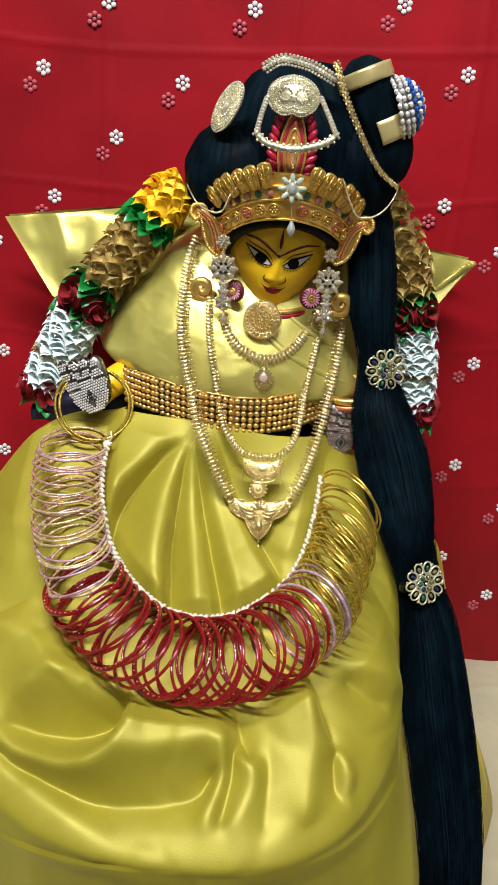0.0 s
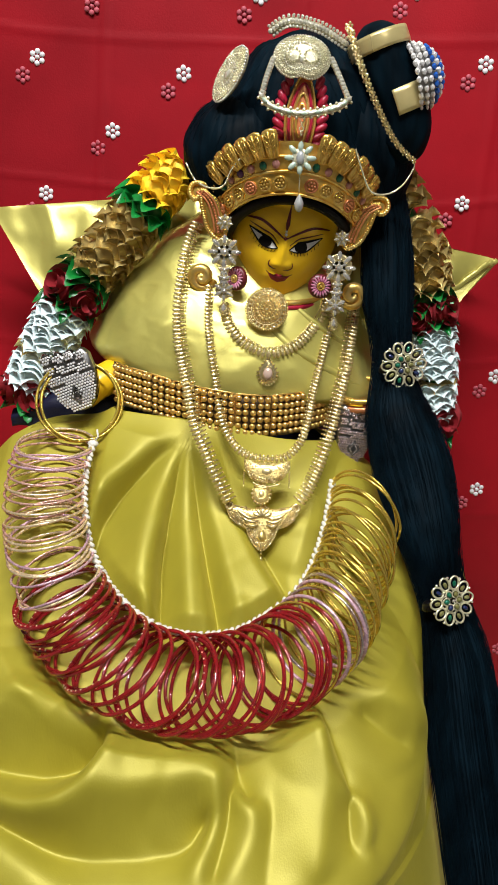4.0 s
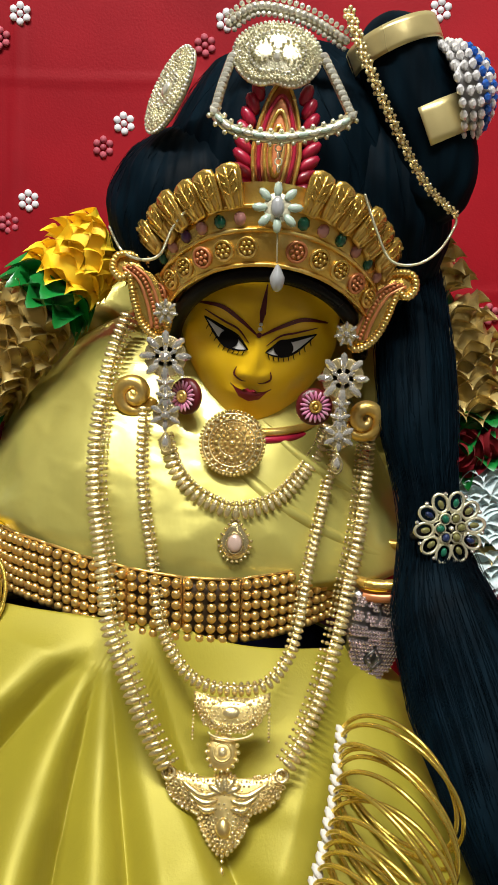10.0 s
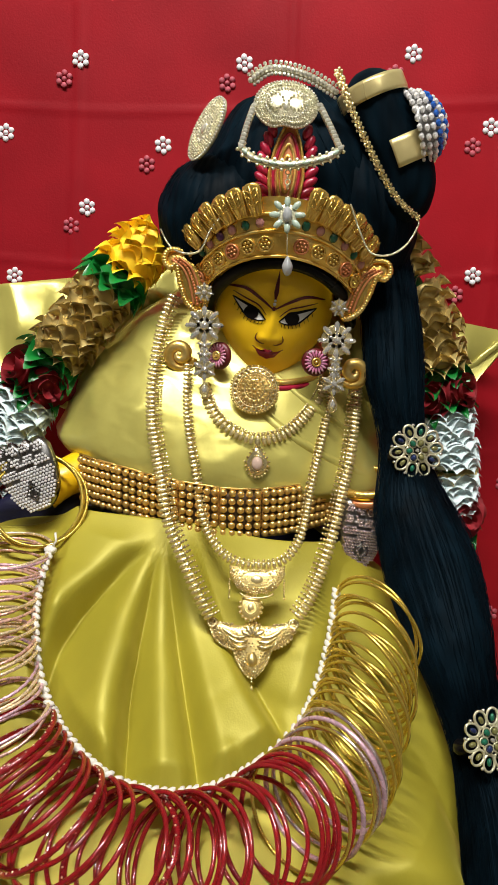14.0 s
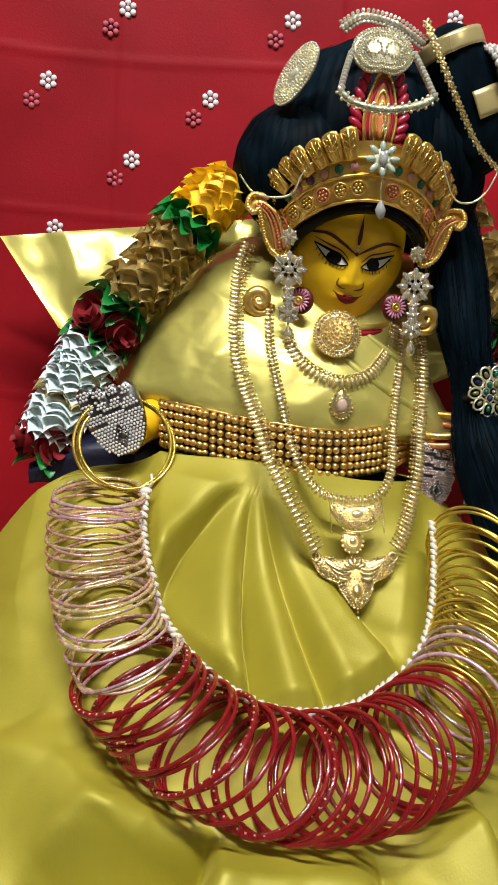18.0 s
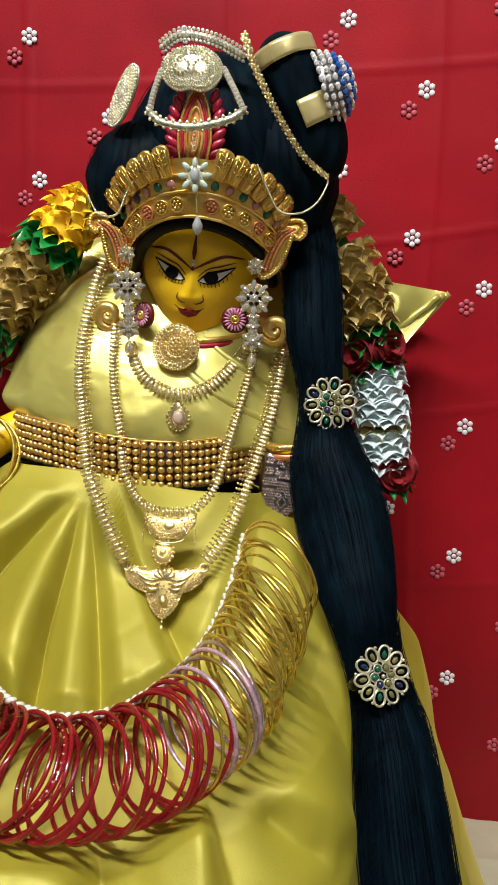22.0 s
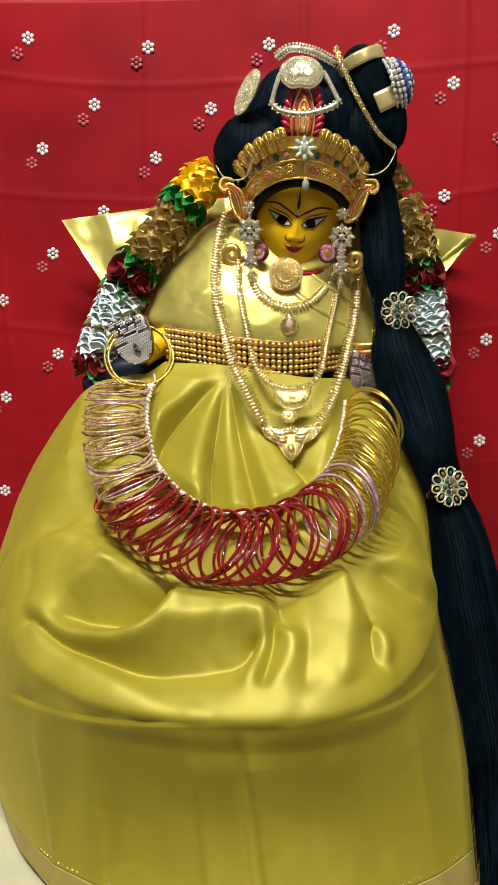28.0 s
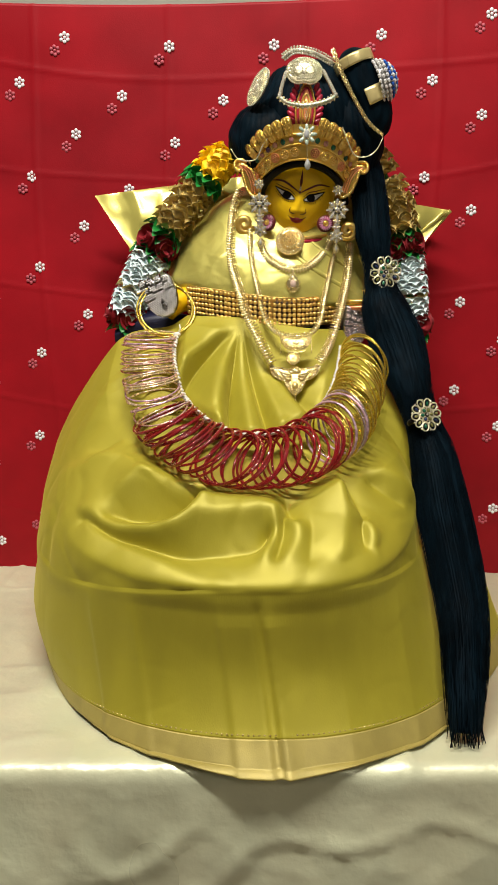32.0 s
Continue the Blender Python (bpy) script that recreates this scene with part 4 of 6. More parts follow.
def oval(rx, ry, n=20, cx=0.0, cy=0.0):
    return [(cx + rx * cos(2 * pi * i / n), cy + ry * sin(2 * pi * i / n)) for i in range(n)]


def drop_shape(w, h, n=18):
    """A leaf outline with its tip up."""
    out = []
    for i in range(n):
        a = 2 * pi * i / n
        y = sin(a)
        out.append((w * cos(a) * (1 - 0.55 * max(0, y)), h * y))
    return out


def cluster(places, r, seg=6, rings=4, flat=1.0, m=None):
    g = Geo()
    for p in places:
        g.ball(p, (r, r, r * flat), seg, rings, m=m)
    return g


def filigree(outline, m, z, pitch=0.0019, keep=lambda x, y: True):
    """Fine raised grains and curls over a plate."""
    g = Geo()
    n = len(outline)
    xs, ys = [p[0] for p in outline], [p[1] for p in outline]
    j = 0
    y = min(ys)
    while y < max(ys):
        x = min(xs) + (j % 2) * pitch / 2
        while x < max(xs):
            odd = False
            for i in range(n):
                (x0, y0), (x1, y1) = outline[i], outline[(i + 1) % n]
                if (y0 > y) != (y1 > y) and x < x0 + (y - y0) / (y1 - y0) * (x1 - x0):
                    odd = not odd
            if odd and keep(x, y):
                if (j + int(x / pitch)) % 3:
                    g.ball((x, y, z), (pitch * 0.36, pitch * 0.36, pitch * 0.4), 6, 4, m=m)
                else:
                    g.ring(pitch * 0.42, pitch * 0.13, 10, 4, m=m @ Matrix.Translation((x, y, z)))
            x += pitch
        y += pitch * 0.87
        j += 1
    return g


CX, CY = 0.0335, 0.712


def crown_at(phi, h, out=0.0):
    """A place on the crown: degrees from its middle, height over its lower rim."""
    a = radians(phi)
    r = 0.0545 + 0.25 * h + out
    z = 0.5345 - 0.040 * (1 - cos(a)) + h * (1 - 0.1 * (1 - cos(a)))
    return Vector((CX + r * sin(a) + 0.0 * h, CY - (r + 0.003) * cos(a), z - 0.06 * (r * sin(a))))


def crown_frame(phi, h, out=0.0):
    p = crown_at(phi, h, out)
    x = (crown_at(phi + 1, h, out) - crown_at(phi - 1, h, out)).normalized()
    y = (crown_at(phi, h + 0.001, out) - crown_at(phi, h - 0.001, out)).normalized()
    z = x.cross(y).normalized()
    y = z.cross(x)
    m = Matrix((x, y, z)).transposed().to_4x4()
    m.translation = p
    return m


def build_crown():
    top = thing("crown", "gold painted crown with stones and crimson plume on the doll", "crown", at=(CX, 0.70, 0.535))

    def strip(h0, h1, puff, name, mat):
        def fn(u, v):
            phi = mix(-82, 82, u)
            return crown_at(phi, mix(h0, h1, v), puff * (0.35 + sin(pi * v)))
        def back(u, v):
            phi = mix(82, -82, u)
            return crown_at(phi, mix(h0, h1, v), -0.003)
        g = Geo().grid(fn, 80, 9).grid(back, 80, 3)
        put(name, g, mat, top)
    strip(0.0, 0.0145, 0.0012, "lower_band", PAINT_GOLD)
    strip(0.0155, 0.0245, 0.0006, "gem_band", PAINT_GOLD)
    strip(0.0245, 0.0350, -0.0010, "upper_band", PAINT_GOLD)
    for h, r in ((0.0, 0.0011), (0.0150, 0.0011), (0.0250, 0.0010)):
        put("rim", Geo().tube([crown_at(f, h, 0.0012) for f in range(-82, 83, 4)], r, 8), PAINT_GOLD, top)
    rosette = Geo().ring(0.0044, 0.0008, 20, 6)
    for i in range(6):
        rosette.ball((0.0024 * cos(i * pi / 3), 0.0024 * sin(i * pi / 3), 0.0004), (0.0012, 0.0012, 0.0009), 6, 4)
    rosette.ball((0, 0, 0.0006), (0.0011, 0.0011, 0.001), 6, 4)
    ros = [rosette.mesh("rosette", PAINT_GOLD), rosette.mesh("rosette", PEACH)]
    for i, f in enumerate((-77, -66, -55, -44, -33, -22, -11, 11, 22, 33, 44, 55, 66, 77)):
        put("rosette", ros[1 if i % 3 == 1 else 0], None, top, m=crown_frame(f, 0.0073, 0.0022))
    cab = Geo().ball((0, 0, 0), (0.0030, 0.0034, 0.0020), 8, 5)
    cabs = [cab.mesh("stone", GREEN_GEM), cab.mesh("stone", PINK_GEM), cab.mesh("stone", PURPLE_GEM)]
    for i, f in enumerate(range(-77, 78, 9)):
        if abs(f) > 8:
            put("stone", cabs[i % 2 if i != 4 else 2], None, top, m=crown_frame(f, 0.0200, 0.0012))
    tip = [(-0.0030, -0.010), (-0.0046, -0.002), (-0.0056, 0.0055), (-0.0050, 0.0090), (-0.0022, 0.0106), (0.0012, 0.0104), (0.0040, 0.0092), (0.0050, 0.0060), (0.0044, -0.002), (0.0030, -0.010)]
    point = Geo().plate(tip[::-1], 0.0022, dome=0.0012)
    point.tube([(0, -0.009, 0.0032), (0, 0, 0.0036), (0, 0.0092, 0.0030)], 0.0007, 5)
    for k in (-1, 1):
        point.tube([(k * 0.0022, -0.009, 0.0028), (k * 0.0034, 0.001, 0.0030), (k * 0.0038, 0.0072, 0.0026)], 0.0006, 5)
        for y in (-0.004, 0.0, 0.004):
            point.tube([(0, y, 0.0036), (k * 0.0030, y + 0.0034, 0.0029)], 0.00045, 4)
    pm = point.mesh("leaf_point", PAINT_GOLD)
    for k in (-1, 1):
        for i in range(9):
            f = k * mix(17, 84 if k > 0 else 88, i / 8)
            h = mix(0.0335, 0.0300, i / 8)
            put("leaf_point", pm, None, top, m=crown_frame(f, h, 0.0015 + 0.0012 * (i % 2) + 0.0012 * (k < 0) * i / 8) @ pose(0, 0, 0, 4, 0, -k * mix(4, 26, i / 8)) @ Matrix.Diagonal((k * 1.12, mix(0.98, 0.86, i / 8) * (1 + 0.05 * sin(5.0 * i)), 1, 1)))
    # plume of nested almond shapes between crimson curls
    pl = facing(0.0340, 0.656, 0.583, -3, 0, -4)
    def almond(w, h, n=28):
        return [(w * sin(2 * pi * i / n) * abs(cos(pi * i / n + pi / 2)) ** 0.1 * (1 - 0.18 * abs(cos(2 * pi * i / n))), h * cos(2 * pi * i / n) * (1.0)) for i in range(n)][::-1]
    put("plume_plate", Geo().plate(almond(0.0105, 0.030), 0.003, m=pl, dome=0.0015), PEACH, top)
    for j, (w, h) in enumerate(((0.0108, 0.030), (0.0082, 0.024), (0.0055, 0.0175), (0.003, 0.011))):
        pts = [pl @ Vector((x, y, 0.0034 + 0.0006 * j)) for x, y in almond(w, h)]
        put("plume_rib", Geo().tube(pts, 0.0010, 6, True), PAINT_GOLD if j != 1 else CRIMSON, top)
    for k in (-1, 1):
        for i in range(10):
            t = i / 9
            w = 0.0095 * sin(pi * (0.18 + 0.75 * t)) + 0.0055
            q = pl @ pose(k * w, mix(0.026, -0.027, t), 0.001, 0, 0, -k * mix(20, 75, t))
            put("plume_curl", Geo().ball((0, 0, 0), (0.0030, 0.0052 + 0.0016 * t, 0.0030), 10, 6, m=q), CRIMSON, top)
    # dark hairline under the crown
    put("hairline_band", Geo().tube([crown_at(f, -0.0035, -0.0045) for f in range(-84, 85, 4)], 0.0042, 8), EYE_BLACK, top)


build_crown()


def build_hair_ornament():
    top = thing("hair_ornament", "pale gold jewel with heart plate and stone frame over the crown", "hair jewel", at=(0.033, 0.66, 0.55))
    hm = facing(0.0328, 0.652, 0.6220, -12, 0, -3)

    def heart(k=1.0, n=40):
        out = []
        for i in range(n):
            a = 2 * pi * i / n
            r = 1 - 0.20 * math.exp(-((a - 1.5 * pi) / 0.28) ** 2)
            out.append((0.0195 * k * cos(a) * r, 0.0150 * k * sin(a) * r))
        return out
    put("heart_plate", Geo().plate(heart(), 0.002, m=hm, dome=0.003), WHITE_GOLD, top)
    for j, k in enumerate((0.98, 0.80, 0.62)):
        pl = spline([(x, y, 0.0024 + 0.0010 * j) for x, y in heart(k)], int(60 * k), True)
        tagged(put("bead_rim", cluster(pl, 0.0008, m=hm), CHAMPAGNE if j != 1 else WHITE_GOLD, top), kind="stuff")
    tagged(put("filigree", filigree(heart(0.92), hm, 0.0040, 0.0017), WHITE_GOLD, top), kind="stuff")
    for k in (-1, 1):
        curl = [(k * (0.0062 + 0.0048 * cos(t)), 0.001 + 0.0044 * sin(t), 0.0054 + 0.0003 * t / 6) for t in [0.5 * n for n in range(13)]]
        put("scroll", cluster(curl, 0.0010, m=hm), WHITE_GOLD, top)
    put("centre_stone", Geo().ball((0, -0.001, 0.0048), (0.0022, 0.0032, 0.0014), 10, 6, m=hm), CHAMPAGNE, top)
    sides = ([(0.0135, 0.651, 0.6215), (0.0095, 0.648, 0.609), (0.0066, 0.646, 0.5975)], [(0.0530, 0.651, 0.6225), (0.0600, 0.648, 0.609), (0.0656, 0.646, 0.5975)])
    for pts in sides:
        line = spline(pts, 12)
        put("side_bar", Geo().tube(line, 0.0022, 8), WHITE_GOLD, top)
        for p in line:
            put("side_stone", Geo().ball(p + Vector((0, -0.002, 0)), (0.0020, 0.0014, 0.0017), 7, 5), CHAMPAGNE, top, smooth=False)
    low = spline([(0.0066, 0.646, 0.5975), (0.014, 0.643, 0.5905), (0.0345, 0.641, 0.5868), (0.057, 0.643, 0.5915), (0.0656, 0.646, 0.5975)], 15)
    put("lower_bar", Geo().tube(low, 0.0026, 8, flat=0.6), WHITE_GOLD, top)
    for i, q in enumerate(frames(low)):
        put("marquise_stone", Geo().ball((0, 0, 0.002), (0.0026, 0.0013, 0.0011), 8, 5, m=q), PALE_GEM if i % 2 else CHAMPAGNE, top)
        for s in (-1, 1):
            put("edge_bead", Geo().ball((0.0, s * 0.0027, 0.0008), 0.00125, 6, 4, m=q), WHITE_GOLD, top, smooth=False)
    for i in range(4):
        put("link", Geo().ring(0.0015, 0.0004, 12, 5, m=facing(0.0348, 0.6425, 0.583 - 0.0028 * i) @ pose(0, 0, 0, 0, 70 * (i % 2), 0)), WHITE_GOLD, top)
    fm = facing(0.0352, 0.6455, 0.5585, -6)
    for i in range(8):
        a = i * pi / 4
        put("gem_petal", Geo().ball((0, 0.0078, 0.001), (0.0021, 0.0037, 0.0016), 8, 5, m=fm @ pose(0, 0, 0, 0, 0, 45 * i)), PALE_GEM, top)
    put("gem_centre", Geo().ball((0, 0, 0.0025), (0.0030, 0.0050, 0.0022), 10, 6, m=fm), GREY_GLASS, top)
    put("gem_setting", Geo().plate(oval(0.0062, 0.0068), 0.001, m=fm), WHITE_GOLD, top)
    put("pin", Geo().tube([(0.0355, 0.646, 0.549), (0.0358, 0.647, 0.535)], 0.0004, 5), WHITE_GOLD, top)
    put("glass_drop", Geo().plate(drop_shape(0.0034, 0.0062), 0.0015, m=facing(0.0362, 0.6475, 0.5285, -8), dome=0.0028), GREY_GLASS, top)


build_hair_ornament()


def build_hair_clips():
    top = thing("hair_clip", "beaded silver hair clip on top of the wig", "hair clip", at=(0.04, 0.68, 0.635))
    line = spline([(0.0115, 0.672, 0.6415), (0.024, 0.668, 0.6475), (0.045, 0.668, 0.6440), (0.0635, 0.672, 0.6355)], 22)
    put("bar", Geo().tube(line, 0.003, 8, flat=0.6), WHITE_GOLD, top)
    for q in frames(line):
        for k, r in ((-0.0034, 0.0013), (0, 0.0020), (0.0034, 0.0013)):
            put("bead", Geo().ball((0.0008 if k else 0, k, 0.0022), r, 7, 5, m=q), CHAMPAGNE, top, smooth=False)
    br = thing("brooch", "oval gold brooch studded with clear stones on the wig", "brooch", at=(-0.0155, 0.68, 0.60))
    m = facing(-0.0150, 0.678, 0.6130, -8, -48, -38, 0.88)
    put("oval_plate", Geo().plate(oval(0.0125, 0.0245, 36), 0.002, m=m, dome=0.002), WHITE_GOLD, br)
    tagged(put("filigree", filigree(oval(0.0120, 0.0235, 30), m, 0.0036, 0.0021), WHITE_GOLD, br), kind="stuff")
    for j, k in enumerate((0.99, 0.72, 0.40)):
        n = (52, 34, 18)[j]
        put("stone_ring", cluster(spline([(x, y, 0.0026 + 0.0006 * j) for x, y in oval(0.0125 * k, 0.0245 * k, 30)], n, True), 0.0011, m=m), CHAMPAGNE if j != 1 else WHITE_GOLD, br)
    put("centre_stone", Geo().ball((0, 0, 0.0044), (0.0026, 0.0042, 0.0014), 10, 6, m=m), CHAMPAGNE, br)
    # jewelled chain from the top of the wig, with a thin chain to the crown
    ch = thing("hair_chain", "jewelled gold chain hanging along the wig", "chain", at=(0.09, 0.68, 0.56))
    line = spline([(0.0645, 0.667, 0.6456), (0.0718, 0.660, 0.6247), (0.0873, 0.660, 0.5954), (0.1025, 0.664, 0.5733), (0.1175, 0.668, 0.5612)], 34)
    link = Geo().ball((0, 0, 0.0010), 0.0013, 6, 4)
    for k in range(5):
        link.ball((0.0020 * cos(k * 1.257), 0.0022 * sin(k * 1.257), 0.0004), (0.0011, 0.0011, 0.0009), 6, 4)
    lm = link.mesh("chain_link", PALE_GOLD, False)
    for i, q in enumerate(frames(line)):
        put("chain_link", lm, None, ch, m=q @ pose(0, 0, 0.001, 25 * (-1) ** i, 0, 0) @ Matrix.Scale(mix(1.05, 0.75, i / 33), 4))
    thin = spline([(0.1180, 0.668, 0.5605), (0.1185, 0.668, 0.556), (0.112, 0.668, 0.5445), (0.101, 0.664, 0.5375), (0.088, 0.658, 0.5385), (0.080, 0.655, 0.552), (0.074, 0.652, 0.566)], 90)
    put("thin_chain", cluster(thin, 0.00075, 5, 4), WHITE_GOLD, ch)
    ch2 = thing("thin_chain", "thin gold chain looped over the crown", "chain", at=(-0.03, 0.68, 0.54))
    thin = spline([(-0.048, 0.700, 0.553), (-0.040, 0.690, 0.541), (-0.028, 0.672, 0.536), (-0.018, 0.662, 0.538), (-0.012, 0.660, 0.55), (-0.002, 0.655, 0.562), (0.004, 0.653, 0.570)], 100)
    put("bead_chain", cluster(thin, 0.0008, 5, 4), WHITE_GOLD, ch2)


build_hair_clips()


def build_bun_trim():
    path = spline(BUN, 60)
    fr = frames(path)
    for t0, w, a0, a1 in ((0.16, 0.0058, -180, 180), (0.56, 0.0088, -100, 108)):
        q = fr[int(t0 * 59)]
        r = bun_r(t0) + 0.0014

        def fn(u, v):
            a = radians(mix(a0, a1, u))
            return q @ Vector((w * (2 * v - 1), r * cos(a), r * sin(a) + 0.0005 * sin(pi * v)))
        ob = slab(put("hair_band", Geo().grid(fn, 48, 6), BAND_GOLD), 0.0008, 1)
        tagged(ob, "shiny pale gold band round the hair bun", "hair band", "gold bands on the bun")
    cap = thing("bun_cap", "dome of silver and blue rhinestones on the hair bun", "hair jewel", at=(0.12, 0.685, 0.62))
    m = pose(0.1140, 0.684, 0.6165, 0, 72, 0) @ Matrix.Scale(1.08, 4)
    put("dome", Geo().grid(lambda u, v: (0.0205 * cos(2 * pi * u) * cos(v * 1.45), 0.0205 * sin(2 * pi * u) * cos(v * 1.45), 0.019 * sin(v * 1.45)), 40, 10, True, False, m=m), SILVER, cap)
    for j in range(7):
        b = j * 0.215
        n = max(3, int(26 * cos(b)))
        st = Geo().ball((0, 0, 0), (0.0023, 0.0023, 0.0016), 7, 5)
        me = st.mesh("rhinestone", BLUE_GEM if j in (3, 5) else PAVE, False)
        for i in range(n):
            a = 2 * pi * (i + 0.5 * (j % 2)) / n
            put("rhinestone", me, None, cap, m=m @ Matrix.Translation((0.0213 * cos(a) * cos(b), 0.0213 * sin(a) * cos(b), 0.0198 * sin(b))))


build_bun_trim()


def build_ears():
    paisley = Geo()
    pts = [(0.0, 0.0), (0.0050, 0.008), (0.0062, 0.018), (0.0030, 0.029), (-0.004, 0.036), (-0.0115, 0.038), (-0.0150, 0.033), (-0.0125, 0.028), (-0.0085, 0.030), (-0.0085, 0.025), (-0.0085, 0.016), (-0.0065, 0.006)]
    line = [(p.x, p.y) for p in spline([(x, y, 0) for x, y in pts], 46, True)]
    for k, (x, y, z, roll) in ((1, (-0.0190, 0.688, 0.4985, 12)), (-1, (0.0755, 0.684, 0.4965, -20))):
        ear = thing("ear_ornament", "gold painted paisley ear ornament beside the crown", "ear ornament", "pair of ear ornaments", at=(x, y, z))
        m = facing(x, y, z, -4, 0, roll, 1.15)
        out = [(k * px, py) for px, py in line][::k]
        put("paisley_plate", Geo().plate(out, 0.003, m=m, dome=0.001), PAINT_GOLD, ear)
        edge = spline([(px, py, 0.0035) for px, py in out], 60, True)
        put("scalloped_edge", cluster(edge, 0.0018, 7, 5, m=m), PAINT_GOLD, ear)
        vein = spline([(k * -0.001, 0.005, 0.0042), (k * -0.001, 0.016, 0.0046), (k * -0.003, 0.026, 0.0046), (k * -0.0085, 0.0325, 0.0044)], 18)
        put("bead_vein", cluster(vein, 0.0010, 6, 4, m=m), PEACH, ear)
        for s in (-1, 1):
            put("inner_rib", Geo().tube([m @ Vector((p.x + s * 0.0022, p.y, p.z)) for p in vein], 0.0008, 6), PEACH, ear)
    # long crystal earrings
    def flower(ring, m, n, R, r, name):
        for i in range(n):
            put(name, Geo().ball((0, R, 0.0006), (r * 0.62, r * 1.25, r * 0.6), 8, 5, m=m @ pose(0, 0, 0, 0, 0, 360 / n * i)), CRYSTAL, ring, smooth=False)
        put("flower_centre", Geo().ball((0, 0, 0.001), r * 0.95, 8, 5, m=m), CRYSTAL, ring, smooth=False)
        put("flower_back", Geo().plate(oval(R + r * 0.5, R + r * 0.5, 16), 0.0006, m=m), PALE_GOLD, ring)
    for x, top_z, lean in ((-0.0165, 0.512, 0.02), (0.0715, 0.504, -0.03)):
        e = thing("earring", "long crystal flower earring with drop", "earring", "pair of long earrings", at=(x, 0.682, top_z))
        pos = lambda d: (x + lean * d, 0.677 - 0.05 * d, top_z - d)
        flower(e, facing(*pos(0.0)), 7, 0.0042, 0.0018, "petal_stone")
        flower(e, facing(*pos(0.0215)), 8, 0.0088, 0.0034, "petal_stone")
        flower(e, facing(*pos(0.0215)), 6, 0.0045, 0.0019, "inner_stone")
        for d, r in ((0.0345, 0.0028), (0.041, 0.0036)):
            flower(e, facing(*pos(d)), 5, 0.0030, r * 0.55, "link_stone")
        flower(e, facing(*pos(0.050)), 6, 0.0052, 0.0026, "lower_petal_stone")
        put("drop", Geo().plate(drop_shape(0.0022, 0.0040), 0.001, m=facing(*pos(0.0635)), dome=0.0016), CRYSTAL, e)
        put("drop_rim", Geo().tube([facing(*pos(0.0635)) @ Vector((px, py, 0.001)) for px, py in drop_shape(0.0028, 0.0050)], 0.0005, 5, True), PALE_GOLD, e)
    # pink ear studs and gold scrolls
    for x, y, z, yaw in ((-0.0055, 0.683, 0.4705, -35), (0.0572, 0.678, 0.4680, 10)):
        s = thing("ear_stud", "round pink painted ear stud with a gold centre", "ear stud", "pair of ear studs", at=(x, y, z))
        m = facing(x, y, z, -3, yaw)
        put("disc", Geo().plate(oval(0.0092, 0.0092, 24), 0.003, m=m, dome=0.001), MAROON, s)
        for i in range(18):
            put("ray", Geo().ball((0, 0.0056, 0.0042), (0.00085, 0.0026, 0.0006), 6, 4, m=m @ pose(0, 0, 0, 0, 0, 20 * i)), PINK_PAINT, s)
        put("centre_ring", Geo().ring(0.0024, 0.0009, 18, 6, m=m @ Matrix.Translation((0, 0, 0.0046))), PAINT_GOLD, s)
        put("centre_bead", Geo().ball((0, 0, 0.0048), 0.0015, 8, 5, m=m), PAINT_GOLD, s)
    for x, y, z, k in ((-0.0335, 0.694, 0.4700, 1), (0.0846, 0.694, 0.4607, -1)):
        m = facing(x, y, z)
        sp = [m @ Vector((k * (0.0012 + 0.0088 * t) * cos(2 * pi * 1.55 * t + 2.6), (0.0012 + 0.0088 * t) * sin(2 * pi * 1.55 * t + 2.6), 0.002 + 0.003 * (1 - t))) for t in [i / 50 for i in range(51)]]
        ob = put("gold_scroll", Geo().tube(sp, lambda t: 0.0014 + 0.0042 * t * (1.1 - t) * 2, 9), PAINT_GOLD)
        tagged(ob, "curled gold painted scroll below the ear ornament", "scroll", "pair of gold scrolls")


build_ears()

# ---- necklaces, belt, hands ----
def build_neck():
    nr = thing("neck_rings", "three red and gold painted rings round the doll's neck", "neck ring", at=(0.026, 0.715, 0.45))
    for i, (dz, mat) in enumerate(((0.0, PAINT_GOLD), (-0.0038, CRIMSON), (-0.0075, PAINT_GOLD), (-0.0112, PEACH))):
        pts = [(0.027 + 0.036 * sin(a), 0.715 - 0.031 * cos(a), 0.459 + dz - 0.006 * cos(a)) for a in [radians(d) for d in range(-100, 101, 8)]]
        put("ring", Geo().tube(pts, 0.0022, 8), mat, nr)
    md = thing("medallion", "round filigree gold medallion at the doll's throat", "medallion", at=(0.0187, 0.674, 0.445))
    m = facing(0.0180, 0.673, 0.4490, -14, -4)
    put("disc", Geo().plate(oval(0.0155, 0.0155, 40), 0.0015, m=m, dome=0.0012), BELT_GOLD, md)
    for R, n, r in ((0.0158, 52, 0.0009), (0.0132, 26, 0.0012), (0.0102, 34, 0.0007), (0.0080, 16, 0.0012), (0.0055, 20, 0.0007), (0.0034, 8, 0.0011), (0.0, 1, 0.0016)):
        put("bead_ring", cluster([(R * cos(2 * pi * i / n), R * sin(2 * pi * i / n), 0.0024 + 0.0006 * (1 - R / 0.016)) for i in range(n)], r, m=m), PALE_GOLD if n % 4 else GOLD, md)
    for R in (0.0145, 0.0117, 0.0067):
        put("wire_ring", Geo().ring(R, 0.0006, 40, 5, m=m @ Matrix.Translation((0, 0, 0.0022))), PALE_GOLD, md)


build_neck()

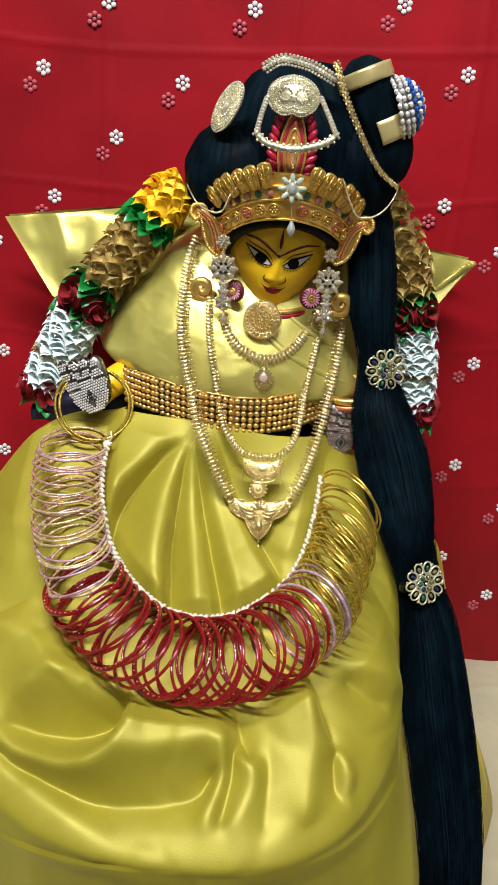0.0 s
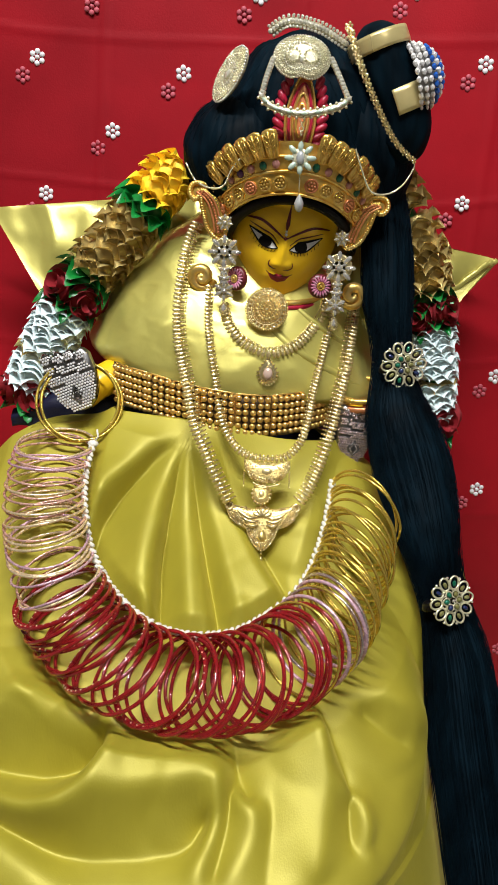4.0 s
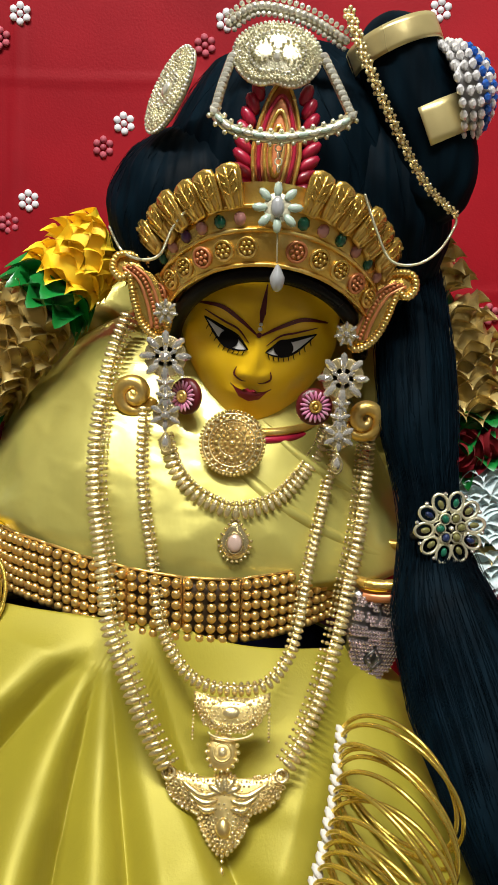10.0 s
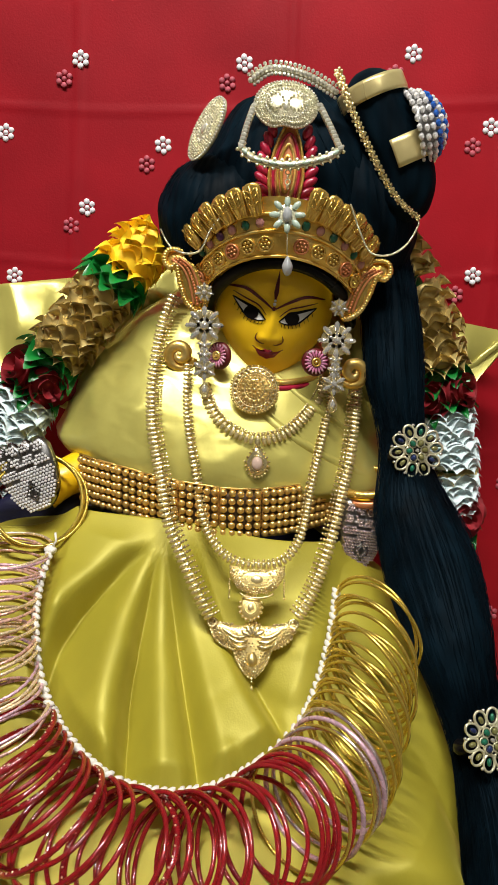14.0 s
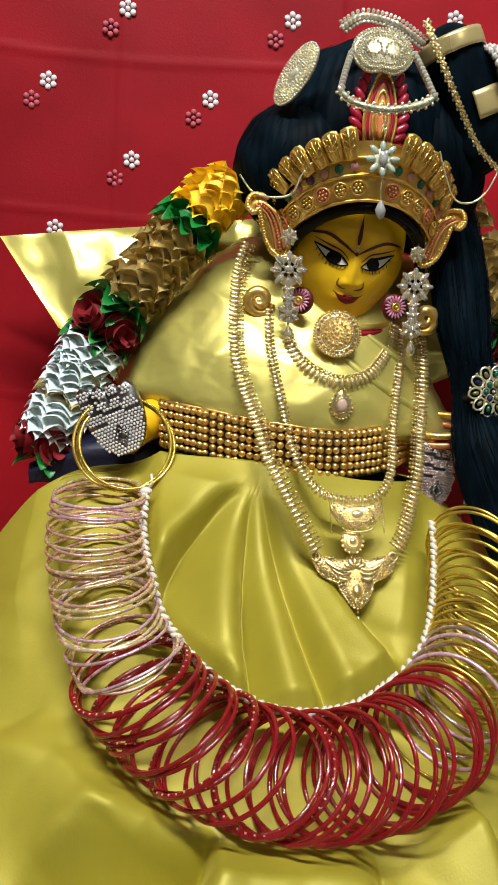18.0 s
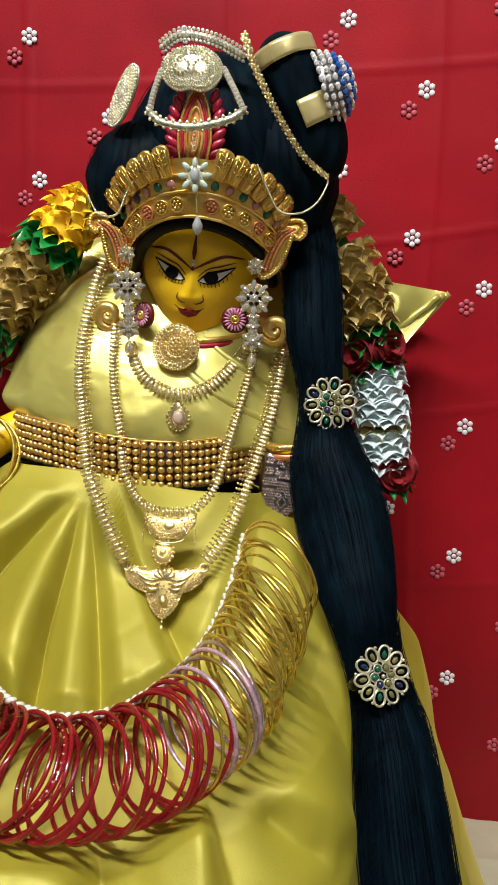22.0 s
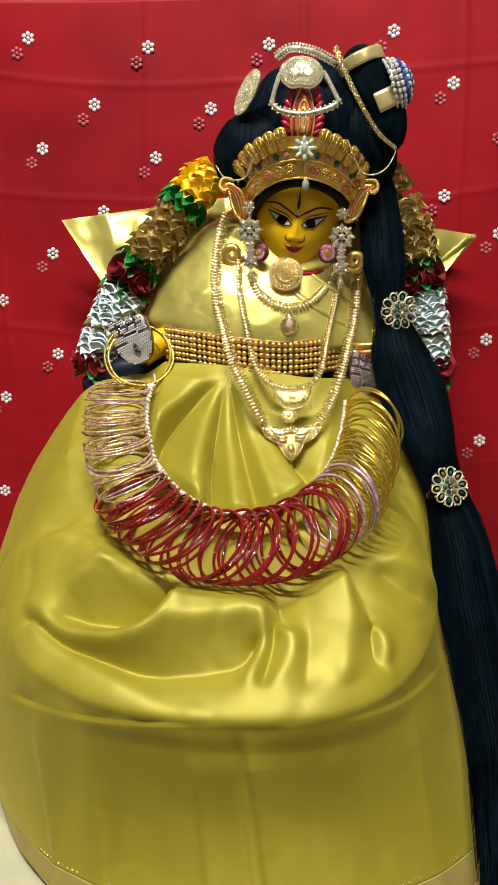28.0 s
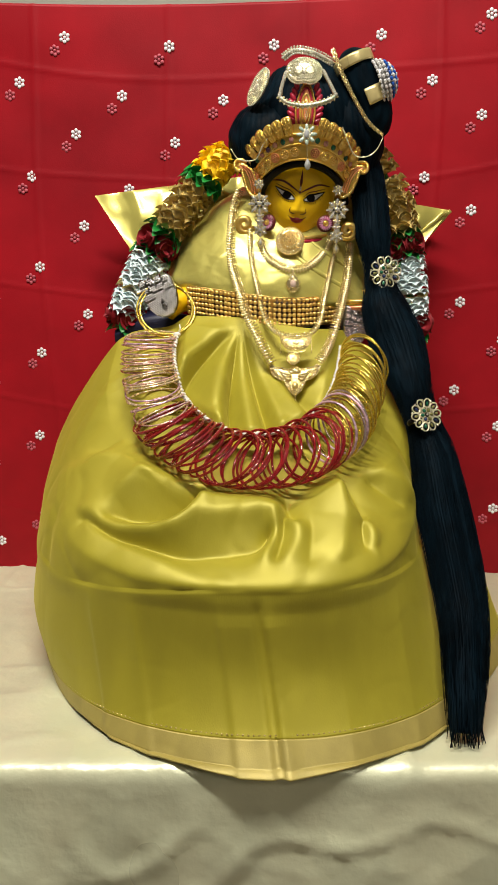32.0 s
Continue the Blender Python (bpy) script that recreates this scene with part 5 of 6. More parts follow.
# one link of each chain: x along the chain, y across, z out
LEAF = Geo().ball((0, -0.0022, 0.0006), (0.00155, 0.0040, 0.0011), 8, 5).ball((0, 0.0022, 0.0004), 0.0012, 6, 4).ball((0, 0.0042, 0.0002), 0.0009, 6, 4)
LEAF_MESH = LEAF.mesh("chain_leaf", PALE_GOLD)
PAIR = Geo().ball((0, -0.0016, 0.0006), (0.00145, 0.0027, 0.0010), 8, 5).ball((0, 0.0016, 0.0004), 0.0011, 6, 4)
PAIR_MESH = PAIR.mesh("chain_bead", PALE_GOLD)
PETAL = Geo().ball((0, -0.0030, 0.0006), (0.0016, 0.0040, 0.0010), 8, 5).ball((0, 0.0010, 0.0008), 0.0011, 6, 4)
PETAL_MESH = PETAL.mesh("necklace_petal", PALE_GOLD)


def chain(top, path, pitch, me, name, flip=1, up=(0, -1, 0.25)):
    length = sum((Vector(b) - Vector(a)).length for a, b in zip(path, path[1:]))
    n = int(length / pitch)
    line = spline(path, n)
    put("spine", Geo().tube([p + Vector((0, 0.0004, 0)) for p in line], 0.0007, 5), PALE_GOLD, top)
    for q in frames(line, up):
        put(name, me, None, top, m=q @ pose(0, 0, 0.0006, 0, 0, random.uniform(-5, 5)) @ Matrix.Diagonal((1, flip, 1, 1)))


OUT_L = [(-0.039, 0.714, 0.508), (-0.045, 0.708, 0.4910), (-0.048, 0.692, 0.467), (-0.049, 0.680, 0.445), (-0.047, 0.666, 0.425), (-0.0425, 0.653, 0.409), (-0.037, 0.637, 0.3932),
         (-0.0315, 0.621, 0.3740), (-0.0211, 0.608, 0.3542), (-0.0124, 0.601, 0.3373), (-0.004, 0.600, 0.3215)]
OUT_R = [(0.0460, 0.602, 0.3220), (0.052, 0.609, 0.3285), (0.0605, 0.626, 0.342), (0.068, 0.640, 0.362), (0.0745, 0.660, 0.381), (0.082, 0.683, 0.405), (0.0857, 0.698, 0.4286), (0.089, 0.718, 0.4465)]
INN = [(-0.0263, 0.685, 0.463), (-0.026, 0.676, 0.441), (-0.023, 0.663, 0.421), (-0.0184, 0.655, 0.400), (-0.0145, 0.644, 0.382), (-0.0095, 0.634, 0.366), (0.0001, 0.625, 0.3535),
       (0.0109, 0.619, 0.349), (0.0239, 0.618, 0.3480), (0.0369, 0.620, 0.350), (0.046, 0.628, 0.3585), (0.0505, 0.638, 0.370), (0.0545, 0.655, 0.387), (0.0607, 0.673, 0.4098), (0.0666, 0.689, 0.433), (0.0701, 0.705, 0.4515)]
SHORT = [(-0.013, 0.680, 0.4499), (-0.0081, 0.675, 0.4364), (0.0012, 0.667, 0.4272), (0.0139, 0.663, 0.4213), (0.0236, 0.663, 0.4201), (0.0373, 0.668, 0.4235), (0.0486, 0.678, 0.4319), (0.059, 0.693, 0.4441), (0.0635, 0.702, 0.455)]


def build_necklaces():
    sh = thing("short_necklace", "short gold necklace of leaf links with a stone pendant", "necklace", at=(0.02, 0.665, 0.41))
    chain(sh, SHORT, 0.0031, PETAL_MESH, "necklace_petal", 1)
    put("upper_strand", cluster([p + Vector((0, -0.001, 0.0022)) for p in spline(SHORT, 60)], 0.0009, 6, 4), PALE_GOLD, sh)
    pm = facing(0.0207, 0.660, 0.4035, -8)
    pend = put("pendant", Geo().plate(drop_shape(0.0072, 0.0095), 0.0015, m=pm, dome=0.001), PALE_GOLD, sh)
    put("pendant_stone", Geo().ball((0, -0.0012, 0.003), (0.0036, 0.0046, 0.0016), 12, 6, m=pm), PEACH_GEM, pend)
    put("stone_rim", Geo().ring(0.0042, 0.0006, 20, 5, m=pm @ Matrix.Translation((0, -0.0012, 0.0026)) @ Matrix.Diagonal((0.95, 1.2, 1, 1))), PALE_GOLD, pend)
    put("bead_rim", cluster([(x * 1.02, y * 1.02, 0.001) for x, y in drop_shape(0.0078, 0.0102, 22)], 0.0009, m=pm), PALE_GOLD, pend)
    put("bail", Geo().ring(0.0016, 0.0005, 12, 5, m=pm @ Matrix.Translation((0, 0.0125, 0.001))), PALE_GOLD, sh)

    ln = thing("long_necklace", "long gold chain with a tiered filigree pendant", "necklace", at=(0.02, 0.62, 0.33))
    chain(ln, INN, 0.0030, PAIR_MESH, "chain_bead", 1)
    m1 = facing(0.0223, 0.610, 0.3410, -30)
    tier = put("upper_tier", Geo().plate([(-0.017, 0.008), (-0.009, 0.0055), (0.009, 0.0055), (0.017, 0.008), (0.0165, 0.001), (0.012, -0.006), (0.006, -0.009), (-0.006, -0.009), (-0.012, -0.006), (-0.0165, 0.001)][::-1], 0.0014, m=m1, dome=0.0012), GOLD, ln)
    tagged(put("granulation", filigree([(-0.017, 0.008), (-0.009, 0.0055), (0.009, 0.0055), (0.017, 0.008), (0.0165, 0.001), (0.012, -0.006), (0.006, -0.009), (-0.006, -0.009), (-0.012, -0.006), (-0.0165, 0.001)], m1, 0.0020), PALE_GOLD, tier), kind="stuff")
    put("lotus", Geo().ball((0, -0.001, 0.0022), (0.0040, 0.0028, 0.0014), 12, 6, m=m1), PALE_GOLD, tier)
    put("filigree", Geo().ring(0.0085, 0.0006, 28, 5, m=m1 @ Matrix.Translation((0, -0.001, 0.002)) @ Matrix.Diagonal((1.2, 0.62, 1, 1))), GOLD, tier)
    put("stone_row", cluster([(0.0105 * cos(a), -0.001 + 0.0058 * sin(a), 0.0022) for a in [2 * pi * i / 18 for i in range(18)]] + [(k * 0.014, 0.0035, 0.002) for k in (-1, 1)] + [(k * 0.0118, 0.0042, 0.002) for k in (-1, 1)], 0.0010, m=m1), PALE_GOLD, tier)
    put("swag", Geo().tube([m1 @ Vector((0.010 * sin(a), -0.0085 - 0.0035 * cos(a), 0.001)) for a in [radians(d) for d in range(-80, 81, 16)]], 0.0006, 5), PALE_GOLD, tier)
    for k in (-1, 1):
        put("tassel", cluster([(k * 0.0165, -0.001 - 0.0016 * i, 0.001) for i in range(8)], 0.0007, m=m1), PALE_GOLD, tier)
    m2 = facing(0.0190, 0.604, 0.3245, -30)
    rd = put("middle_tier", Geo().plate(oval(0.0066, 0.0075, 20), 0.0014, m=m2, dome=0.001), GOLD, ln)
    put("bead_rim", cluster([(x, y, 0.0015) for x, y in oval(0.0068, 0.0077, 16)], 0.0011, m=m2), PALE_GOLD, rd)
    put("inner_ring", Geo().ring(0.0038, 0.0005, 20, 5, m=m2 @ Matrix.Translation((0, 0, 0.002))), GOLD, rd)
    put("boss", Geo().ball((0, 0, 0.002), (0.0022, 0.0026, 0.0012), 8, 5, m=m2), PALE_GOLD, rd)

    oc = thing("outer_necklace", "long gold leaf chain ending in a winged gold pendant", "necklace", at=(0.02, 0.61, 0.30))
    chain(oc, OUT_L, 0.0033, LEAF_MESH, "chain_leaf", 1)
    chain(oc, OUT_R, 0.0033, LEAF_MESH, "chain_leaf", 1)
    m3 = facing(0.0205, 0.5985, 0.3065, -30)
    half = [(0.0, 0.0105), (0.006, 0.008), (0.012, 0.0085), (0.019, 0.0095), (0.0255, 0.0115), (0.0262, 0.007), (0.0235, 0.001), (0.0175, -0.004), (0.0115, -0.0065), (0.0095, -0.012), (0.0055, -0.0185), (0.0, -0.0225)]
    outline = [(x, y) for x, y in half] + [(-x, y) for x, y in half[::-1][1:-1]]
    wing = put("winged_plate", Geo().plate(outline[::-1], 0.0014, m=m3, dome=0.0010), GOLD, oc)
    for k in (-1, 1):
        for j in range(3):
            arc = spline([(k * 0.003, 0.002 - 0.003 * j, 0.0026), (k * (0.010 - 0.001 * j), 0.001 - 0.003 * j, 0.003), (k * (0.0185 - 0.0035 * j), 0.0065 - 0.0045 * j, 0.0024)], 12)
            put("feather", Geo().tube([m3 @ p for p in arc], lambda t: 0.0016 * sin(pi * (0.15 + 0.8 * t)), 7), PALE_GOLD, wing)
        put("end_curl", Geo().ring(0.0026, 0.0009, 16, 6, m=m3 @ Matrix.Translation((k * 0.0245, 0.0095, 0.002))), PALE_GOLD, wing)
    tagged(put("granulation", filigree(outline, m3, 0.0019, 0.0021), PALE_GOLD, wing), kind="stuff")
    edge = spline([(x, y, 0.0012) for x, y in outline], 64, True)
    put("bead_edge", cluster([p for p in edge if p.y < 0.002 or p.y > 0.0085], 0.0011, m=m3), PALE_GOLD, wing)
    for i in range(5):
        put("lotus_petal", Geo().ball((0, 0.0045, 0.0026), (0.0016, 0.0040, 0.0012), 8, 5, m=m3 @ pose(0, 0.001, 0, 0, 0, -60 + 30 * i)), PALE_GOLD, wing)
    put("heart_boss", Geo().plate([(0.0034 * sin(2 * pi * i / 20), -0.0115 + 0.0044 * cos(2 * pi * i / 20) - 0.001 * abs(sin(2 * pi * i / 20))) for i in range(20)][::-1], 0.0026, m=m3, dome=0.0015), GOLD, wing)
    put("drop", Geo().ball((0, -0.0285, 0.001), (0.0011, 0.0024, 0.0011), 8, 5, m=m3).ball((0, -0.0245, 0.001), 0.0010, 6, 4, m=m3), PALE_GOLD, oc)


build_necklaces()


def belt_at(a, h):
    """A place on the belt: degrees from its front, height over its middle."""
    t = radians(a)
    x = -0.012 + (0.101 + 0.03 * h) * sin(t)
    d = 0.02 - x
    side = step(-30, -58, a)
    return Vector((x - 0.004 * side, 0.736 - 0.090 * cos(t) - 0.005 * side, 0.3680 + (0.15 * (d * d + 0.0004) ** 0.5 if d > 0 else 0.003 + 0.9 * d * d) + h))


def build_belt():
    top = thing("waist_belt", "wide belt of antique gold beads round the doll's waist", "belt", at=(-0.012, 0.70, 0.36))

    def inner(u, v):
        return belt_at(mix(-56, 62, u), mix(-0.0150, 0.0150, v)) + Vector((0, 0.0022, 0))
    slab(put("backing", Geo().grid(inner, 70, 4), DARK_CLOTH, top), 0.001, 1)
    bead = Geo().ball((0, 0, 0), (0.00255, 0.00255, 0.00255), 10, 7).mesh("bead", BELT_GOLD)
    edges = [-56, -46, -36, -24, -10, 5, 21, 39, 62]
    for i, (a, b) in enumerate(zip(edges, edges[1:])):
        loop = [belt_at(mix(a, b, 0.03 + 0.94 * u), h) + Vector((0, 0.0004, 0)) for u, h in
                [(k / 6, 0.0160) for k in range(7)] + [(1, 0.0160 - 0.032 * k / 6) for k in range(1, 7)] + [(1 - k / 6, -0.0160) for k in range(1, 7)] + [(0, -0.0160 + 0.032 * k / 6) for k in range(1, 6)]]
        panel = put("panel_frame", Geo().tube(loop, 0.0008, 5, True), BELT_GOLD, top)
        length = (belt_at(b, 0) - belt_at(a, 0)).length
        cols = max(4, round(length / 0.0051))
        for c in range(cols):
            for r in range(6):
                p = belt_at(mix(a, b, 0.1 + 0.8 * c / (cols - 1)), mix(-0.0132, 0.0132, r / 5)) + Vector((random.uniform(-0.0003, 0.0003), -0.0016, random.uniform(-0.0003, 0.0003)))
                put("bead", bead, None, panel, m=Matrix.Translation(p))


build_belt()


def build_hand_jewels():
    for x, y, z, w, h, yaw, roll in ((-0.1270, 0.662, 0.3895, 0.0195, 0.0235, -8, 24), (0.0900, 0.672, 0.3520, 0.0155, 0.0205, 18, -10)):
        top = thing("hand_ornament", "silver rhinestone cover over the doll's raised palm", "hand jewel", "pair of hand ornaments", at=(x, y, z - h))
        m = facing(x, y, z, -6, yaw, roll)

        def inside(px, py):
            if py > h * 0.25:
                k = (px / w + 1) * 2
                return abs(px) < w * 0.97 and py < h * (0.85 + 0.22 * abs(sin(pi * k)) - 0.15 * px / w)
            return (px / w) ** 2 + ((py - h * 0.25) / (h * 1.25)) ** 2 < 1
        out = [(w * cos(a), h * 0.25 + h * 1.25 * sin(a)) for a in [pi + pi * i / 16 for i in range(17)]]
        out += [(w * (1 - 2 * i / 24), h * (0.85 + 0.22 * abs(sin(pi * (2 - 4 * i / 24)))) - h * 0.15 * (1 - 2 * i / 24)) for i in range(25)]
        put("palm_plate", Geo().plate(out, 0.006, m=m, dome=0.002), SILVER, top)
        g = Geo()
        n = 17
        for i in range(n):
            for j in range(24):
                px, py = w * (2 * (i + 0.5 * (j % 2)) / n - 1), mix(-h, 1.1 * h, j / 23)
                if not inside(px * 1.04, py) or (py > 0.0 and (j + i // 6) % 4 == 3) or (py > 0.45 * h and i % 4 == 0) or (abs(px) * 1.1 + abs(py + 0.45 * h) * 0.9 > 0.0045 and abs(px) * 1.1 + abs(py + 0.45 * h) * 0.9 < 0.0062):
                    continue
                g.ball((px, py, 0.0072 + 0.0016 * (1 - (px / w) ** 2)), (0.00112, 0.00112, 0.0010), 6, 4, m=m)
        tagged(put("rhinestone_pave", g, PAVE if x < 0 else SILVER_PINK, top, smooth=False), kind="stuff")
        put("diamond", Geo().plate([(0, 0.0046), (-0.0042, 0), (0, -0.0046), (0.0042, 0)], 0.0022, m=m @ Matrix.Translation((0, -0.45 * h, 0.0068)), dome=0.001), SILVER, top)
        put("diamond_rim", Geo().tube([m @ Vector((px, py - 0.45 * h, 0.0092)) for px, py in ((0, 0.0052), (-0.0048, 0), (0, -0.0052), (0.0048, 0))], 0.0008, 5, True), SILVER, top)
    for i, (dx, dz, r, tx, ty) in enumerate(((0, 0, 0.0310, 66, 8), (0.003, -0.001, 0.0305, 58, 14), (0.001, -0.002, 0.0300, 72, 2))):
        ob = put("wrist_bangle", Geo().ring(r, 0.0011, 56, 8, m=pose(-0.1235 + dx, 0.650 + 0.002 * i, 0.3765 + dz, tx, ty, 0)), YELLOW_METAL)
        tagged(ob, "plain gold bangle hanging on the doll's wrist", "bangle", "gold bangles on the wrist")
    for i in range(2):
        ob = put("arm_band", Geo().ring(0.0215 - 0.001 * i, 0.0030, 40, 8, m=pose(0.0975, 0.685, 0.3865 - 0.007 * i, 12, -6, 0), sz=0.9), (PAINT_GOLD, PEACH)[i])
        tagged(ob, "gold painted band round the doll's arm", "arm band", "gold bands on the arm")


build_hand_jewels()


def build_flower_clips():
    for (x, y, z), yaw, pitch, size in (((0.1235, 0.6580, 0.4140), 8, -6, 1.0), ((0.1535, 0.5560, 0.2700), 20, -20, 0.98)):
        top = thing("flower_clip", "gold flower clip with dark coloured stones in the long hair", "hair clip", "flower clips in the hair", at=(x, y, z))
        m = facing(x, y, z, pitch, yaw, random.uniform(0, 30), size)
        for i in range(10):
            q = m @ pose(0, 0, 0, 0, 0, 36 * i)
            put("petal_loop", Geo().tube([q @ Vector((px, py + 0.0128, 0.001)) for px, py in oval(0.0036, 0.0047, 14)], 0.00085, 5, True), WHITE_GOLD, top)
            put("petal_stone", Geo().ball((0, 0.0122, 0.0012), (0.0016, 0.0025, 0.0013), 8, 5, m=q), (OLIVE_GEM, OLIVE_GEM, NAVY_GEM, GREEN_GEM, OLIVE_GEM)[i * 2 % 5], top)
            put("tip_bead", Geo().ball((0.0040, 0.0160, 0.001), 0.0012, 6, 4, m=q), CRYSTAL, top)
            put("inner_wire", Geo().tube([q @ Vector((0.002 * sin(k), 0.003 + 0.0012 * k, 0.0012)) for k in range(6)], 0.0005, 5), WHITE_GOLD, top)
        for i in range(6):
            q = m @ pose(0, 0, 0, 0, 0, 60 * i + 10)
            put("inner_stone", Geo().ball((0, 0.0052, 0.0028), (0.0019, 0.0023, 0.0014), 8, 5, m=q), (GREEN_GEM, GREEN_GEM, NAVY_GEM, OLIVE_GEM, OLIVE_GEM, OLIVE_GEM)[i], top)
            put("inner_loop", Geo().ring(0.0026, 0.0005, 16, 5, m=q @ Matrix.Translation((0, 0.0052, 0.0022))), WHITE_GOLD, top)
        put("centre_bead", Geo().ball((0, 0, 0.0030), 0.0014, 8, 5, m=m), CRYSTAL, top)
        put("setting_ring", Geo().ring(0.0086, 0.0006, 30, 5, m=m @ Matrix.Translation((0, 0, 0.001))), WHITE_GOLD, top)
        put("hair_tie", Geo().ring(0.0125, 0.0035, 24, 8, m=m @ pose(0, 0, -0.011, 90, 0, 0) @ Matrix.Diagonal((1.1, 0.7, 1, 1))), EYE_BLACK, top)


build_flower_clips()

# ---- garlands, cushion ----
def build_bolster():
    top = thing("bolster", "shiny gold silk cloth folded into pointed ends behind the doll's shoulders", "bolster", at=(0, 0.79, 0.40))

    def side(tip, low, inner_top, inner_low, name):
        def fn(u, v):
            a = Vector(tip).lerp(Vector(low), v)
            b = Vector(inner_top).lerp(Vector(inner_low), v)
            p = a.lerp(b, u)
            bulge = sin(pi * v) ** 0.7 * step(0, 0.5, u) * 0.022
            p.y -= bulge + 0.008 * (0.3 - min(0.3, abs(n3(p, 19, 6)))) * 2 * step(0, 0.15, u) + 0.003 * n3(p, 45, 2) * step(0, 0.1, u)
            return p

        def back(u, v):
            p = fn(1 - u, v)
            return Vector((p.x, 2 * 0.782 - p.y, p.z))
        g = Geo().grid(fn, 90, 60).grid(back, 40, 30)
        put(name, g, SILK, top)
    side((-0.221, 0.775, 0.511), (-0.175, 0.748, 0.445), (0.0, 0.775, 0.535), (0.0, 0.775, 0.36), "pointed_end")
    for i in range(3):
        a, b = Vector((0.2175 - 0.004 * i, 0.770 - 0.0025 * i, 0.4865 - 0.001 * i)), Vector((0.166 - 0.006 * i, 0.766 - 0.003 * i, 0.430 + 0.004 * i))
        strip = [a.lerp(b, k / 12) + Vector((0, 0.001 * sin(k), 0.0006 * sin(2.1 * k))) for k in range(13)]
        put("folded_edge", Geo().tube(strip, 0.0024, 8, flat=0.5), SILK, top)
    side((0.217, 0.772, 0.487), (0.170, 0.750, 0.432), (0.0, 0.775, 0.525), (0.0, 0.775, 0.36), "pointed_end")


build_bolster()


def frill_mesh(name, mat, r0, r1, folds, amp, tilt, ragged=0.06, crisp=0.0):
    """A ruffled ring of paper or ribbon; its rim leans along the cord by tilt and waves by amp."""
    rnd = random.Random(name)
    high, wide, turn = ([rnd.uniform(a, b) for _ in range(folds)] for a, b in ((0.65, 1.25), (0.86, 1.08), (-0.12, 0.12)))

    def fn(u, v):
        k = u * folds
        i, f = int(k) % folds, k % 1
        both = lambda row: mix(row[i], row[(i + 1) % folds], f)
        w = sin(2 * pi * k)
        w = mix(w, math.asin(max(-1, min(1, w))) * 2 / pi, crisp)
        a = 2 * pi * u + v * (both(turn) + 0.10 * cos(2 * pi * k))
        r = r0 + (r1 - r0) * sin(v * pi / 2) * (1 + ragged * w) * both(wide)
        return r * cos(a), r * sin(a), tilt * v * v + amp * both(high) * v * w
    return Geo().grid(fn, folds * 8, 6, True, False).mesh(name, mat)


def rose_mesh():
    g = Geo()
    for k in range(9):
        a, r = k * 2.4, 0.0025 + 0.0011 * k

        def fn(u, v):
            t = a + (u - 0.5) * 2.1
            rr = r * (0.75 + 0.35 * v) + 0.0012 * v * v
            return rr * cos(t), rr * sin(t), 0.011 * v - 0.0009 * k + 0.0012 * sin(u * pi)
        g.grid(fn, 10, 6)
    g.ball((0, 0, 0.0), (0.010, 0.010, 0.005), 12, 6)
    return g.mesh("rose", ROSE_RED)


def build_garland(path, plan, label, size):
    pts = spline(path, 200)
    fr = frames(pts, (0, -1, 0))
    top = thing("flower_garland", label, "garland", "garlands over the shoulders", at=tuple(path[-1]))
    put("cord", Geo().tube(pts[::8], 0.006, 8), PAPER_GREEN, top)
    for a, b, n, name, me in plan:
        if n > 2:
            put("core", Geo().tube(pts[int(a * 199):int(b * 199) + 1:3], 0.0165 * size, 14), me.materials[0], top)
        for i in range(n):
            t = mix(a, b, (i + 0.5) / n)
            q = fr[int(t * 199)]
            k = size * random.uniform(0.94, 1.06)
            m = q @ pose(0, 0, 0, 0, 90, 0) @ pose(0, 0, 0, random.uniform(-7, 7), random.uniform(-7, 7), random.uniform(0, 360)) @ Matrix.Scale(k, 4)
            put(name, me, None, top, m=m)
    for t, turn in ROSES:
        q = fr[int(t * 199)]
        put("rose", ROSE, None, top, m=q @ pose(0, 0, 0, turn, 0, 0) @ Matrix.Translation((0, 0, 0.0135)) @ Matrix.Scale(1.32 * size, 4))


ROSE = rose_mesh()
F_YEL = frill_mesh("yellow_frill", PAPER_YELLOW, 0.006, 0.0225, 8, 0.0046, 0.002, 0.08, 0.2)
F_GOLD = frill_mesh("gold_frill", PAPER_GOLD, 0.009, 0.0240, 8, 0.0046, 0.001, 0.05, 0.9)
F_GREEN = frill_mesh("green_frill", PAPER_GREEN, 0.004, 0.0235, 5, 0.0080, 0.002, 0.15)
F_WHITE = frill_mesh("white_frill", PAPER_WHITE, 0.010, 0.0240, 9, 0.0036, 0.003, 0.08, 0.4)
PLAN = [(0.0, 0.15, 8, "yellow_frill", F_YEL), (0.15, 0.21, 3, "green_frill", F_GREEN), (0.21, 0.475, 13, "gold_frill", F_GOLD), (0.475, 0.515, 3, "green_frill", F_GREEN),
        (0.57, 0.60, 2, "green_frill", F_GREEN), (0.60, 0.78, 13, "white_frill", F_WHITE), (0.78, 0.80, 1, "gold_frill", F_GOLD), (0.80, 0.91, 8, "white_frill", F_WHITE), (0.95, 1.0, 2, "green_frill", F_GREEN)]
ROSES = [(0.54, -35), (0.545, 40), (0.545, 150), (0.54, 240), (0.93, -20), (0.93, 70), (0.93, 170), (0.93, 260)]
